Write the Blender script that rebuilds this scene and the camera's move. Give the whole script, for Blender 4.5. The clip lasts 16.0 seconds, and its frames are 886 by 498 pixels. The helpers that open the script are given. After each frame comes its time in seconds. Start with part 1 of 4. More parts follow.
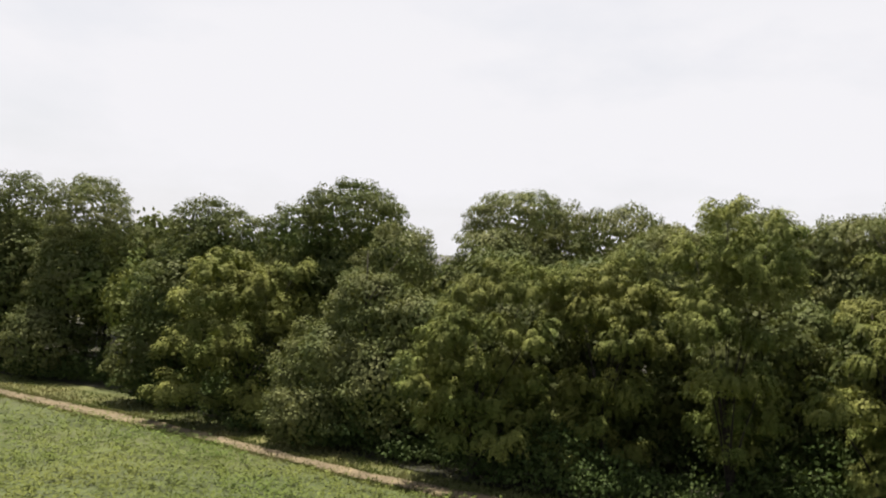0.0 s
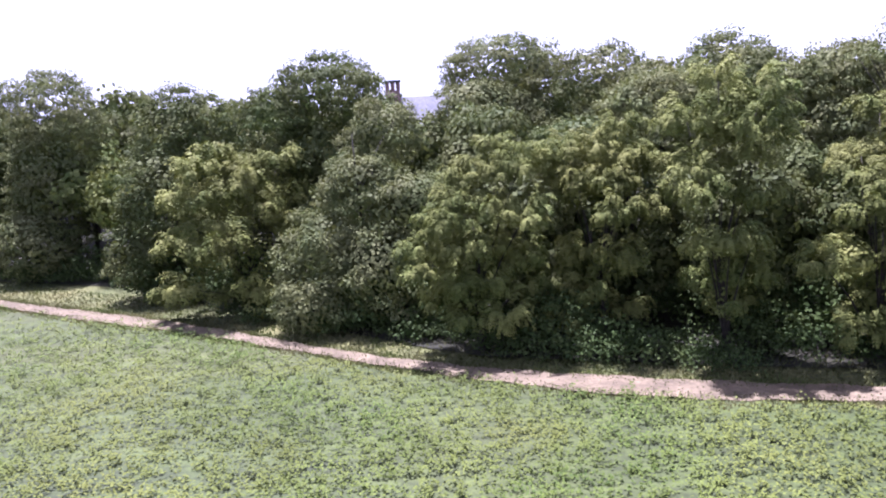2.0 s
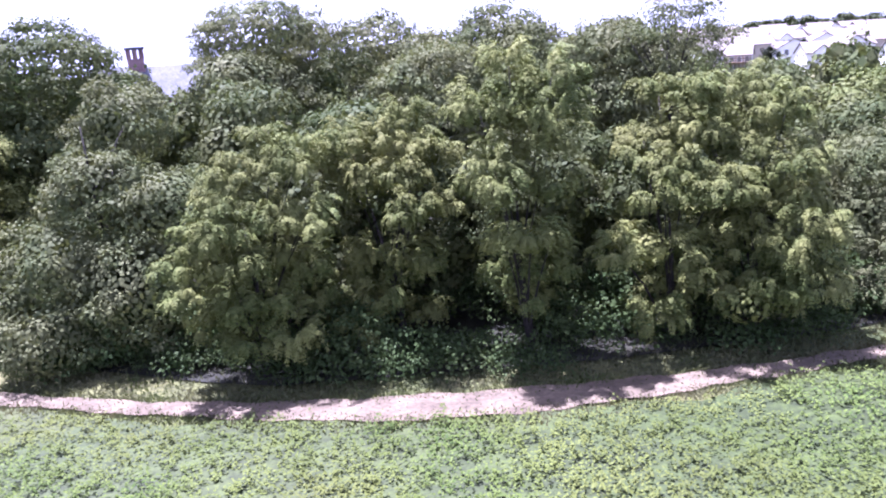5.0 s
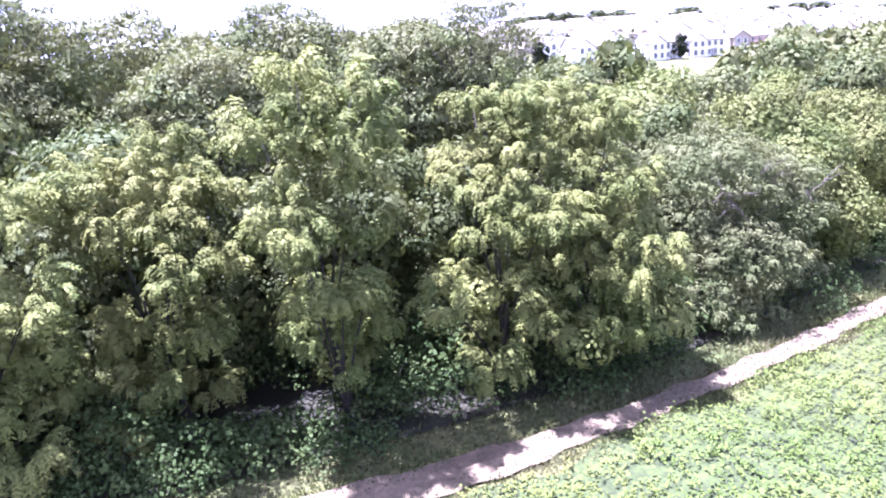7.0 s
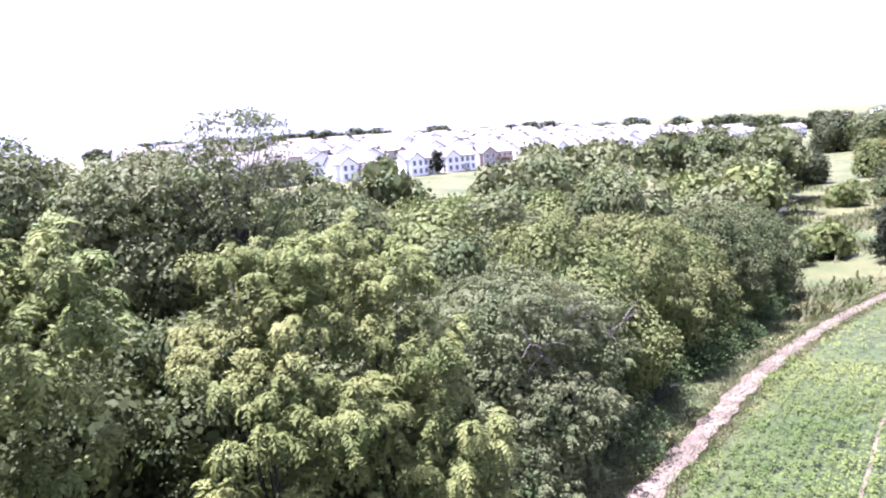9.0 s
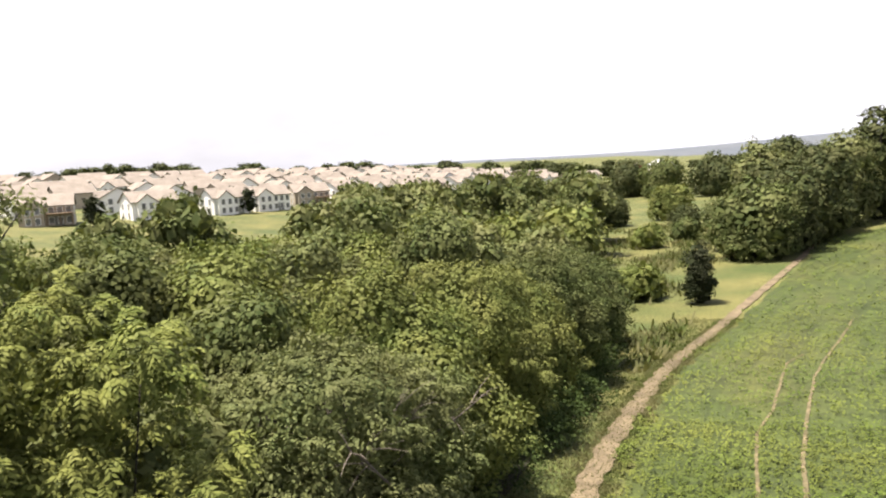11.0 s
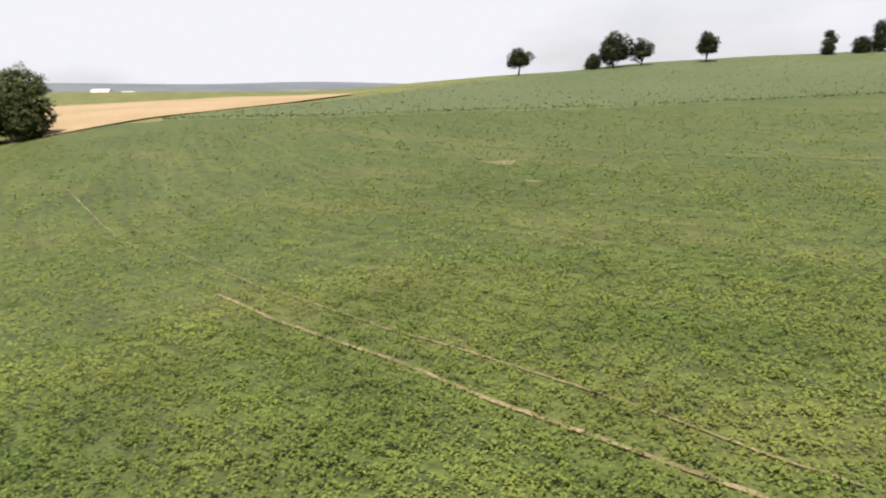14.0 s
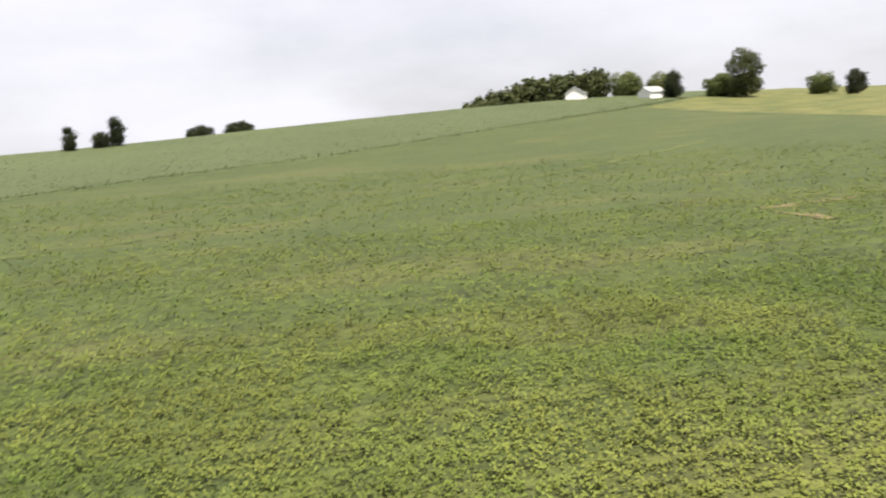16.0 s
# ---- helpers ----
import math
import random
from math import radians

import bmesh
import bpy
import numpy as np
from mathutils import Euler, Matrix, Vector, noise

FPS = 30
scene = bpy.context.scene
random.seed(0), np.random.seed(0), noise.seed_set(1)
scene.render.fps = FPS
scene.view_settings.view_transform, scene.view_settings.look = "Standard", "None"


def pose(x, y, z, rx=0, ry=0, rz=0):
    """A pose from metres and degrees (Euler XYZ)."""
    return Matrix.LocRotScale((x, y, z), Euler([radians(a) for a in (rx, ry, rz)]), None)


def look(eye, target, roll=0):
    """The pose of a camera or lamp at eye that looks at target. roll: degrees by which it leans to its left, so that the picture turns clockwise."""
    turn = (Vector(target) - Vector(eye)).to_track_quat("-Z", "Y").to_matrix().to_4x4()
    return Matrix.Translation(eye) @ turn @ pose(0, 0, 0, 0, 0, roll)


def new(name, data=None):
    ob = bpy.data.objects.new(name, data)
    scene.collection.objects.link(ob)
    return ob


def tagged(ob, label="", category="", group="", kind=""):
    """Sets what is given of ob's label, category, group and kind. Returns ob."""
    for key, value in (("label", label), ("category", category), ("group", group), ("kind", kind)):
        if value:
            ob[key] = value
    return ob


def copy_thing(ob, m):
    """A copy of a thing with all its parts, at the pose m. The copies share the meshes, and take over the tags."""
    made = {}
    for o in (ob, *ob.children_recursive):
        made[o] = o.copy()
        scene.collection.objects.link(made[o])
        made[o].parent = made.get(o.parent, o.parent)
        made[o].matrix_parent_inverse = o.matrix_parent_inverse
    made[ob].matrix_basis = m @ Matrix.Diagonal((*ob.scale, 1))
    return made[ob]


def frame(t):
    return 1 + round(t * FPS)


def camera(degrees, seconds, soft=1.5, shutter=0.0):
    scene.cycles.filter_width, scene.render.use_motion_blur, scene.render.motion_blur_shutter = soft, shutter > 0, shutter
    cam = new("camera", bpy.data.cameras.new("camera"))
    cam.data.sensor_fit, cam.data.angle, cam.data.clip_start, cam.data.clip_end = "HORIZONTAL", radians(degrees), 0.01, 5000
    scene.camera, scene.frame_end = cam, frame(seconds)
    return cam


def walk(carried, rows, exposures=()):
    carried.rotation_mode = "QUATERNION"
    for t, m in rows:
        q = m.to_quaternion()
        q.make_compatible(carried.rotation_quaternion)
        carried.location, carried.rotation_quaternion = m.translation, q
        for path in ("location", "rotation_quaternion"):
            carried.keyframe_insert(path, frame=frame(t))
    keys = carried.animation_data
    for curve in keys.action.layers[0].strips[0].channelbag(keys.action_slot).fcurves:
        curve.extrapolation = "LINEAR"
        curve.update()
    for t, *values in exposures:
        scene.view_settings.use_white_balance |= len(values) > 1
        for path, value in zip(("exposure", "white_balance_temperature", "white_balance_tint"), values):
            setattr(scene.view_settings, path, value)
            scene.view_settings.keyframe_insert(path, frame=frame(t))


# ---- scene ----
cam = camera(63, 16.0, soft=2.1, shutter=0.12)
PATH = [
    (0, (0.14, 0.65, 6.67), (0.24, 10.64, 7.23), 3.2),
    (0.5, (0.09, 0.61, 7.11), (-0.03, 10.57, 6.26), -4.0),
    (1, (0.01, 0.64, 7.83), (-0.14, 10.56, 6.55), -1.4),
    (1.5, (-0.14, 0.66, 8.42), (-0.13, 10.59, 7.20), -2.5),
    (2, (-0.29, 0.81, 8.86), (0.05, 10.63, 7.02), -3.4),
    (2.5, (-0.37, 1.22, 9.20), (0.35, 10.98, 7.14), -4.9),
    (3, (-0.40, 1.70, 9.39), (0.77, 11.40, 7.22), -5.1),
    (3.2, (-0.39, 1.92, 9.44), (0.98, 11.57, 7.19), -4.4),
    (5.3, (0.20, 4.81, 9.62), (3.88, 13.76, 7.08), -4.1),
    (5.5, (0.36, 5.21, 9.65), (4.29, 14.04, 7.08), -4.2),
    (6, (0.79, 6.20, 9.71), (5.26, 14.73, 7.00), -4.2),
    (6.5, (1.27, 7.28, 9.81), (6.52, 15.50, 7.63), -4.3),
    (7, (1.91, 8.37, 10.05), (7.62, 16.10, 7.28), -4.3),
    (7.5, (2.62, 9.30, 10.17), (9.04, 16.59, 7.82), -3.8),
    (8, (3.43, 10.20, 10.36), (10.46, 17.02, 8.34), -5.2),
    (8.5, (4.22, 10.99, 10.49), (11.87, 17.22, 8.81), -4.2),
    (9, (5.07, 11.68, 10.65), (13.19, 17.30, 9.13), -4.6),
    (9.2, (5.41, 11.95, 10.69), (13.75, 17.30, 9.39), -4.7),
    (11.3, (10.75, 14.58, 10.17), (20.30, 17.38, 9.19), -3.1),
    (11.5, (11.08, 14.70, 10.08), (20.78, 16.96, 9.22), -3.3),
    (12, (11.86, 14.88, 9.81), (21.74, 15.12, 8.34), -3.7),
    (12.5, (12.60, 14.76, 9.45), (22.24, 12.84, 7.63), -2.7),
    (13, (13.22, 14.38, 9.07), (22.27, 10.54, 7.26), -4.5),
    (13.5, (13.76, 13.77, 8.65), (21.76, 8.15, 6.57), -2.7),
    (14, (14.30, 12.89, 8.22), (20.90, 5.69, 6.09), -0.3),
    (14.5, (14.68, 11.69, 7.82), (19.73, 3.30, 5.81), 0.9),
    (15, (15.03, 10.40, 7.50), (18.23, 1.15, 5.43), 1.3),
    (15.5, (15.21, 8.96, 7.36), (16.40, -0.74, 5.26), 1.4),
    (16, (15.25, 7.48, 7.28), (13.37, -2.26, 5.99), -5.2),
]
EXPOSURES = [(0.0, 1.47, 7200, 10), (0.5, 1.84, 8000, 10), (1.0, 2.12, 7000, 17), (1.5, 2.32, 6100, 32), (2.0, 2.37, 5400, 42), (3.2, 2.52, 5100, 48),
             (5.3, 2.82, 5050, 51), (6.0, 3.14, 5050, 51), (7.0, 3.52, 5050, 51), (8.0, 3.24, 5050, 51), (9.2, 2.82, 5300, 44), (11.3, 1.82, 7100, 12), (12.5, 1.64, 7100, 10), (14.5, 1.46, 7000, 11), (16.0, 1.58, 7000, 12)]
walk(cam, [(t, look(eye, target, roll)) for t, eye, target, roll in PATH], EXPOSURES)

# ---- sky and sun ----
SUN_AZ, SUN_EL = 18.0, 72.0  # degrees left of +y, and above the horizon
world = bpy.data.worlds.new("sky")
scene.world = world
world.use_nodes = True
wn, wl = world.node_tree.nodes, world.node_tree.links
wn.clear()
sky = wn.new("ShaderNodeTexSky")
sky.sky_type, sky.sun_disc = "NISHITA", False
sky.sun_elevation, sky.sun_rotation = radians(SUN_EL), radians(-SUN_AZ)
sky.air_density, sky.dust_density = 1.2, 4.0
coord = wn.new("ShaderNodeTexCoord")
flat = wn.new("ShaderNodeMapping")
flat.inputs["Scale"].default_value = (1.0, 1.0, 2.6)
cloud = wn.new("ShaderNodeTexNoise")
cloud.inputs["Scale"].default_value, cloud.inputs["Detail"].default_value, cloud.inputs["Roughness"].default_value = 1.7, 7, 0.55
ramp = wn.new("ShaderNodeValToRGB")
ramp.color_ramp.elements[0].position, ramp.color_ramp.elements[0].color = 0.36, (0.66, 0.66, 0.66, 1)
ramp.color_ramp.elements[1].position, ramp.color_ramp.elements[1].color = 0.58, (1, 1, 1, 1)
mix = wn.new("ShaderNodeMixRGB")
mix.inputs[2].default_value = (6.2, 6.5, 7.4, 1)
back = wn.new("ShaderNodeBackground")
back.inputs["Strength"].default_value = 0.05
wout = wn.new("ShaderNodeOutputWorld")
wl.new(coord.outputs["Generated"], flat.inputs["Vector"])
wl.new(flat.outputs["Vector"], cloud.inputs["Vector"])
wl.new(cloud.outputs["Fac"], ramp.inputs["Fac"])
height = wn.new("ShaderNodeSeparateXYZ")
thin = wn.new("ShaderNodeMapRange")
thin.interpolation_type = "SMOOTHSTEP"
for key, value in (("From Min", 0.3), ("From Max", 0.8), ("To Min", 1.0), ("To Max", 0.22)):
    thin.inputs[key].default_value = value
cover = wn.new("ShaderNodeMath")
cover.operation = "MULTIPLY"
wl.new(coord.outputs["Generated"], height.inputs[0])
wl.new(height.outputs[2], thin.inputs["Value"])
wl.new(ramp.outputs["Color"], cover.inputs[0])
wl.new(thin.outputs["Result"], cover.inputs[1])
wl.new(cover.outputs[0], mix.inputs[0])
wl.new(sky.outputs["Color"], mix.inputs[1])
wl.new(mix.outputs["Color"], back.inputs["Color"])
wl.new(back.outputs["Background"], wout.inputs["Surface"])

sun = new("sun", bpy.data.lights.new("sun", "SUN"))
sun.data.energy, sun.data.angle, sun.data.color = 5.0, radians(0.6), (1.0, 0.95, 0.86)
a, e = radians(SUN_AZ), radians(SUN_EL)
sun.matrix_world = look((-math.sin(a) * math.cos(e) * 60, math.cos(a) * math.cos(e) * 60, math.sin(e) * 60), (0, 0, 0))


# ---- materials ----
def shader(name, rough=0.8, spec=0.3):
    m = bpy.data.materials.new(name)
    m.use_nodes = True
    b = m.node_tree.nodes["Principled BSDF"]
    b.inputs["Roughness"].default_value = rough
    b.inputs["Specular IOR Level"].default_value = spec
    return m, m.node_tree.nodes, m.node_tree.links, b


def noise_mix(n, l, vec, scale, low, high, lo=0.35, hi=0.65, detail=4):
    t = n.new("ShaderNodeTexNoise")
    t.inputs["Scale"].default_value, t.inputs["Detail"].default_value = scale, detail
    l.new(vec, t.inputs["Vector"])
    r = n.new("ShaderNodeValToRGB")
    r.color_ramp.elements[0].position, r.color_ramp.elements[0].color = lo, (*low, 1)
    r.color_ramp.elements[1].position, r.color_ramp.elements[1].color = hi, (*high, 1)
    l.new(t.outputs["Fac"], r.inputs["Fac"])
    return r.outputs["Color"], t.outputs["Fac"]


def blend(n, l, one, two, fac, how="MIX"):
    m = n.new("ShaderNodeMixRGB")
    m.blend_type = how
    for s, v in ((m.inputs[0], fac), (m.inputs[1], one), (m.inputs[2], two)):
        if isinstance(v, (int, float)):
            s.default_value = v
        elif isinstance(v, tuple):
            s.default_value = (*v, 1)
        else:
            l.new(v, s)
    return m.outputs[0]


def matte(name, low, high, scale=3.0, fine=40.0, bump=0.3, rough=0.85, spec=0.25, grain=0.35, depth=0.02):
    """Two-scale mottled surface in object coordinates, with relief."""
    m, n, l, b = shader(name, rough, spec)
    v = n.new("ShaderNodeTexCoord").outputs["Object"]
    big, _ = noise_mix(n, l, v, scale, low, high)
    g, f = noise_mix(n, l, v, fine, (1 - grain,) * 3, (1 + grain,) * 3, 0.3, 0.7, 3)
    l.new(blend(n, l, big, g, 1.0, "MULTIPLY"), b.inputs["Base Color"])
    if bump:
        bp = n.new("ShaderNodeBump")
        bp.inputs["Strength"].default_value, bp.inputs["Distance"].default_value = bump, depth
        l.new(f, bp.inputs["Height"])
        l.new(bp.outputs["Normal"], b.inputs["Normal"])
    return m


def leafy(name, low, high, tint, rough=0.62, through_light=0.25, patch=0.5):
    """Leaf: colour varies from leaf to leaf and from bough to bough; light shines through."""
    m, n, l, b = shader(name, rough, 0.05)
    geo = n.new("ShaderNodeNewGeometry")
    info = n.new("ShaderNodeObjectInfo")
    v = n.new("ShaderNodeTexCoord").outputs["Object"]
    one = blend(n, l, low, high, geo.outputs["Random Per Island"])
    big, _ = noise_mix(n, l, v, patch, (0, 0, 0), (1, 1, 1), 0.4, 0.62, 3)
    two = blend(n, l, one, tint, big)
    vary, _ = noise_mix(n, l, v, 0.23, (0.8, 0.8, 0.8), (1.15, 1.15, 1.15))
    col = blend(n, l, two, vary, 1.0, "MULTIPLY")
    hsv = n.new("ShaderNodeHueSaturation")
    mr = n.new("ShaderNodeMapRange")
    mr.inputs["To Min"].default_value, mr.inputs["To Max"].default_value = 0.494, 0.506
    l.new(info.outputs["Random"], mr.inputs["Value"])
    l.new(mr.outputs["Result"], hsv.inputs["Hue"])
    l.new(col, hsv.inputs["Color"])
    l.new(hsv.outputs["Color"], b.inputs["Base Color"])
    tr = n.new("ShaderNodeBsdfTranslucent")
    l.new(blend(n, l, hsv.outputs["Color"], (1.0, 1.0, 0.6), 0.9, "MULTIPLY"), tr.inputs["Color"])
    mx = n.new("ShaderNodeMixShader")
    mx.inputs["Fac"].default_value = through_light
    l.new(b.outputs["BSDF"], mx.inputs[1])
    l.new(tr.outputs["BSDF"], mx.inputs[2])
    l.new(mx.outputs["Shader"], n["Material Output"].inputs["Surface"])
    return m


GRASS = matte("meadow grass", (0.034, 0.048, 0.011), (0.084, 0.082, 0.026), 0.12, 6.0, 0.8, grain=0.5, depth=0.12)


def crop_rows(name, low, high, pale, gap):
    """Leaf canopy in drilled rows that bend with the hillside, mottled with paler, drier patches."""
    m, n, l, b = shader(name, 0.7, 0.25)
    v = n.new("ShaderNodeTexCoord").outputs["Object"]
    big, _ = noise_mix(n, l, v, 0.09, low, high)
    along = n.new("ShaderNodeMapping")
    along.inputs["Scale"].default_value = (0.3, 1.0, 1.0)
    l.new(v, along.inputs["Vector"])
    dry, _ = noise_mix(n, l, along.outputs["Vector"], 0.13, (0, 0, 0), (0.55, 0.55, 0.55), 0.50, 0.66, 5)
    col = blend(n, l, big, pale, dry)
    g, f = noise_mix(n, l, v, 8.0, (0.7, 0.7, 0.7), (1.28, 1.28, 1.28), 0.32, 0.68, 4)
    col = blend(n, l, col, g, 1.0, "MULTIPLY")
    xyz = n.new("ShaderNodeSeparateXYZ")
    l.new(v, xyz.inputs[0])

    def calc(op, one, two):
        c = n.new("ShaderNodeMath")
        c.operation = op
        for s, k in zip(c.inputs, (one, two)):
            if isinstance(k, (int, float)):
                s.default_value = k
            else:
                l.new(k, s)
        return c.outputs[0]

    bend = calc("MAXIMUM", calc("SUBTRACT", xyz.outputs[0], 26.0), 0.0)
    row = calc("ADD", xyz.outputs[1], calc("MULTIPLY", calc("MULTIPLY", bend, bend), 0.0035))
    lay = n.new("ShaderNodeCombineXYZ")
    l.new(calc("MULTIPLY", xyz.outputs[0], 0.05), lay.inputs[0])
    l.new(row, lay.inputs[1])
    streak, _ = noise_mix(n, l, lay.outputs[0], 1.1, (0.82, 0.83, 0.82), (1.18, 1.17, 1.12), 0.36, 0.64, 4)
    speck, _ = noise_mix(n, l, v, 1.3, (0.76, 0.78, 0.76), (1.2, 1.2, 1.16), 0.38, 0.62, 5)
    col = blend(n, l, col, streak, 1.0, "MULTIPLY")
    col = blend(n, l, col, speck, 1.0, "MULTIPLY")
    wave = calc("SINE", calc("MULTIPLY", row, 2 * math.pi / 0.38), 0.0)
    loose = calc("ADD", wave, calc("MULTIPLY", f, 1.6))
    r = n.new("ShaderNodeValToRGB")
    r.color_ramp.elements[0].position, r.color_ramp.elements[0].color = 0.0, (*gap, 1)
    r.color_ramp.elements[1].position, r.color_ramp.elements[1].color = 0.75, (1, 1, 1, 1)
    l.new(loose, r.inputs["Fac"])
    l.new(blend(n, l, col, r.outputs["Color"], 1.0, "MULTIPLY"), b.inputs["Base Color"])
    bp = n.new("ShaderNodeBump")
    bp.inputs["Strength"].default_value, bp.inputs["Distance"].default_value = 0.5, 0.05
    l.new(f, bp.inputs["Height"])
    l.new(bp.outputs["Normal"], b.inputs["Normal"])
    return m


CANOPY = crop_rows("crop canopy", (0.0255, 0.0385, 0.0072), (0.0335, 0.0455, 0.0092), (0.0560, 0.0560, 0.0165), (0.82, 0.84, 0.82))
CORN = matte("corn canopy", (0.0307, 0.0437, 0.0154), (0.0391, 0.0520, 0.0195), 0.03, 0.9, 0.5, grain=0.25, depth=0.3)
SOIL = matte("dry path soil", (0.066, 0.052, 0.032), (0.112, 0.089, 0.056), 0.9, 7.0, 0.6, grain=0.3, depth=0.05)
WHEAT = matte("ripe wheat", (0.1395, 0.1023, 0.0581), (0.1720, 0.1279, 0.0767), 0.05, 1.5, 0.5, grain=0.2, depth=0.1)
# Litter tone cut very low: the trees' shade is included in it.
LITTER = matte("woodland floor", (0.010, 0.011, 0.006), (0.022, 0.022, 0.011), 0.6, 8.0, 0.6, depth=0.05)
BARK = matte("bark", (0.0097, 0.0084, 0.0067), (0.0237, 0.0195, 0.0154), 4.0, 30.0, 0.7)
# Blue-grey of distant air is mixed into the ridge's base colour.
HAZE = matte("hazed far hills", (0.0488, 0.0605, 0.0767), (0.0651, 0.0744, 0.0883), 0.004, 0.03, 0.0, grain=0.1)
WALNUT = leafy("walnut leaves", (0.048, 0.070, 0.017), (0.114, 0.134, 0.036), (0.134, 0.145, 0.042), through_light=0.1)
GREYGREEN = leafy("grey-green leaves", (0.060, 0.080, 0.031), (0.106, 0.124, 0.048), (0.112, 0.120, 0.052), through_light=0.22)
DEEP = leafy("deep green leaves", (0.0406, 0.0592, 0.0199), (0.0722, 0.0914, 0.0326), (0.0840, 0.0953, 0.0370), through_light=0.22)
FRESH = leafy("fresh green leaves", (0.0625, 0.0888, 0.0259), (0.1033, 0.1276, 0.0380), (0.1187, 0.1326, 0.0426), through_light=0.22)
DARKLEAF = leafy("dark evergreen leaves", (0.0109, 0.0168, 0.0071), (0.0208, 0.0277, 0.0119), (0.0238, 0.0277, 0.0149), through_light=0.15)
HEDGELEAF = leafy("hedgerow leaves", (0.024, 0.035, 0.014), (0.043, 0.054, 0.021), (0.05, 0.056, 0.023), through_light=0.15)
# Undergrowth green darkened: shade at the wood's foot is in the colour.
WEEDLEAF = leafy("shade-darkened weed leaves", (0.026, 0.046, 0.014), (0.042, 0.066, 0.02), (0.05, 0.07, 0.022), through_light=0.15)
SOYLEAF = leafy("soybean leaves", (0.034, 0.060, 0.013), (0.074, 0.104, 0.022), (0.086, 0.102, 0.025), 0.6, 0.12, 0.15)
CORNLEAF = leafy("corn leaves", (0.0288, 0.0418, 0.0139), (0.0395, 0.0530, 0.0186), (0.0395, 0.0530, 0.0195), 0.5, 0.25, 0.03)
SIDING = matte("pale siding", (0.6970, 0.6970, 0.6885), (0.7480, 0.7480, 0.7395), 0.3, 3.0, 0.1, 0.6, grain=0.04)
BEIGE = matte("beige siding", (0.2925, 0.2531, 0.2025), (0.3375, 0.2981, 0.2475), 0.3, 3.0, 0.1, 0.6, grain=0.05)
SHINGLE = matte("tan shingles", (0.1255, 0.1093, 0.0953), (0.1628, 0.1442, 0.1279), 0.4, 5.0, 0.4, grain=0.2)
# Pane base made pale to stand in for reflected sky.
GLASS = matte("window glass", (0.1200, 0.1237, 0.1312), (0.1650, 0.1688, 0.1762), 0.5, 2.0, 0.0, 0.08, 0.8, 0.1)
TIMBER = matte("deck timber", (0.1200, 0.0825, 0.0525), (0.1800, 0.1275, 0.0825), 2.0, 20.0, 0.3)
BRICK = matte("red brick", (0.1660, 0.1028, 0.0988), (0.2293, 0.1502, 0.1423), 2.0, 12.0, 0.3)
REDBARN = matte("red barn paint", (0.1395, 0.0232, 0.0163), (0.1767, 0.0372, 0.0232), 1.0, 8.0, 0.2)
METAL = matte("pale metal roof", (0.2883, 0.2976, 0.3069), (0.3441, 0.3488, 0.3534), 0.4, 4.0, 0.1, 0.4, 0.5, 0.05)
TRACK = matte("dry crumbly tyre track", (0.060, 0.052, 0.026), (0.120, 0.098, 0.056), 1.2, 9.0, 0.6, grain=0.35, depth=0.04)
SLATE = matte("grey-blue roof shingles", (0.0651, 0.0698, 0.0837), (0.0930, 0.0977, 0.1116), 0.6, 6.0, 0.3)


# ---- building helpers ----
def mesh_of(name, verts, faces, material):
    me = bpy.data.meshes.new(name)
    me.from_pydata(verts, [], faces)
    me.materials.append(material)
    return me


def quads(name, v, material):
    """A mesh of loose quads from an array of n x 4 x 3."""
    n = len(v)
    me = bpy.data.meshes.new(name)
    me.vertices.add(4 * n)
    me.vertices.foreach_set("co", np.ascontiguousarray(v, np.float32).ravel())
    me.loops.add(4 * n)
    me.loops.foreach_set("vertex_index", np.arange(4 * n, dtype=np.int32))
    me.polygons.add(n)
    me.polygons.foreach_set("loop_start", np.arange(0, 4 * n, 4, dtype=np.int32))
    me.update(calc_edges=True)
    me.materials.append(material)
    return me


def put(name, data, parent=None, m=None, label=""):
    ob = new(name, data)
    ob.parent = parent
    if m is not None:
        ob.matrix_basis = m
    return tagged(ob, label)


def part(name, bm, material, parent, label="", smooth=False):
    me = bpy.data.meshes.new(name)
    bm.to_mesh(me)
    bm.free()
    me.materials.append(material)
    if smooth:
        me.polygons.foreach_set("use_smooth", [True] * len(me.polygons))
    return put(name, me, parent, None, label)


def box(bm, x0, x1, y0, y1, z0, z1):
    bmesh.ops.create_cube(bm, size=1, matrix=Matrix.Translation(((x0 + x1) / 2, (y0 + y1) / 2, (z0 + z1) / 2)) @ Matrix.Diagonal((x1 - x0, y1 - y0, z1 - z0, 1)))


def step(v):
    v = np.clip(v, 0, 1)
    return v * v * (3 - 2 * v)


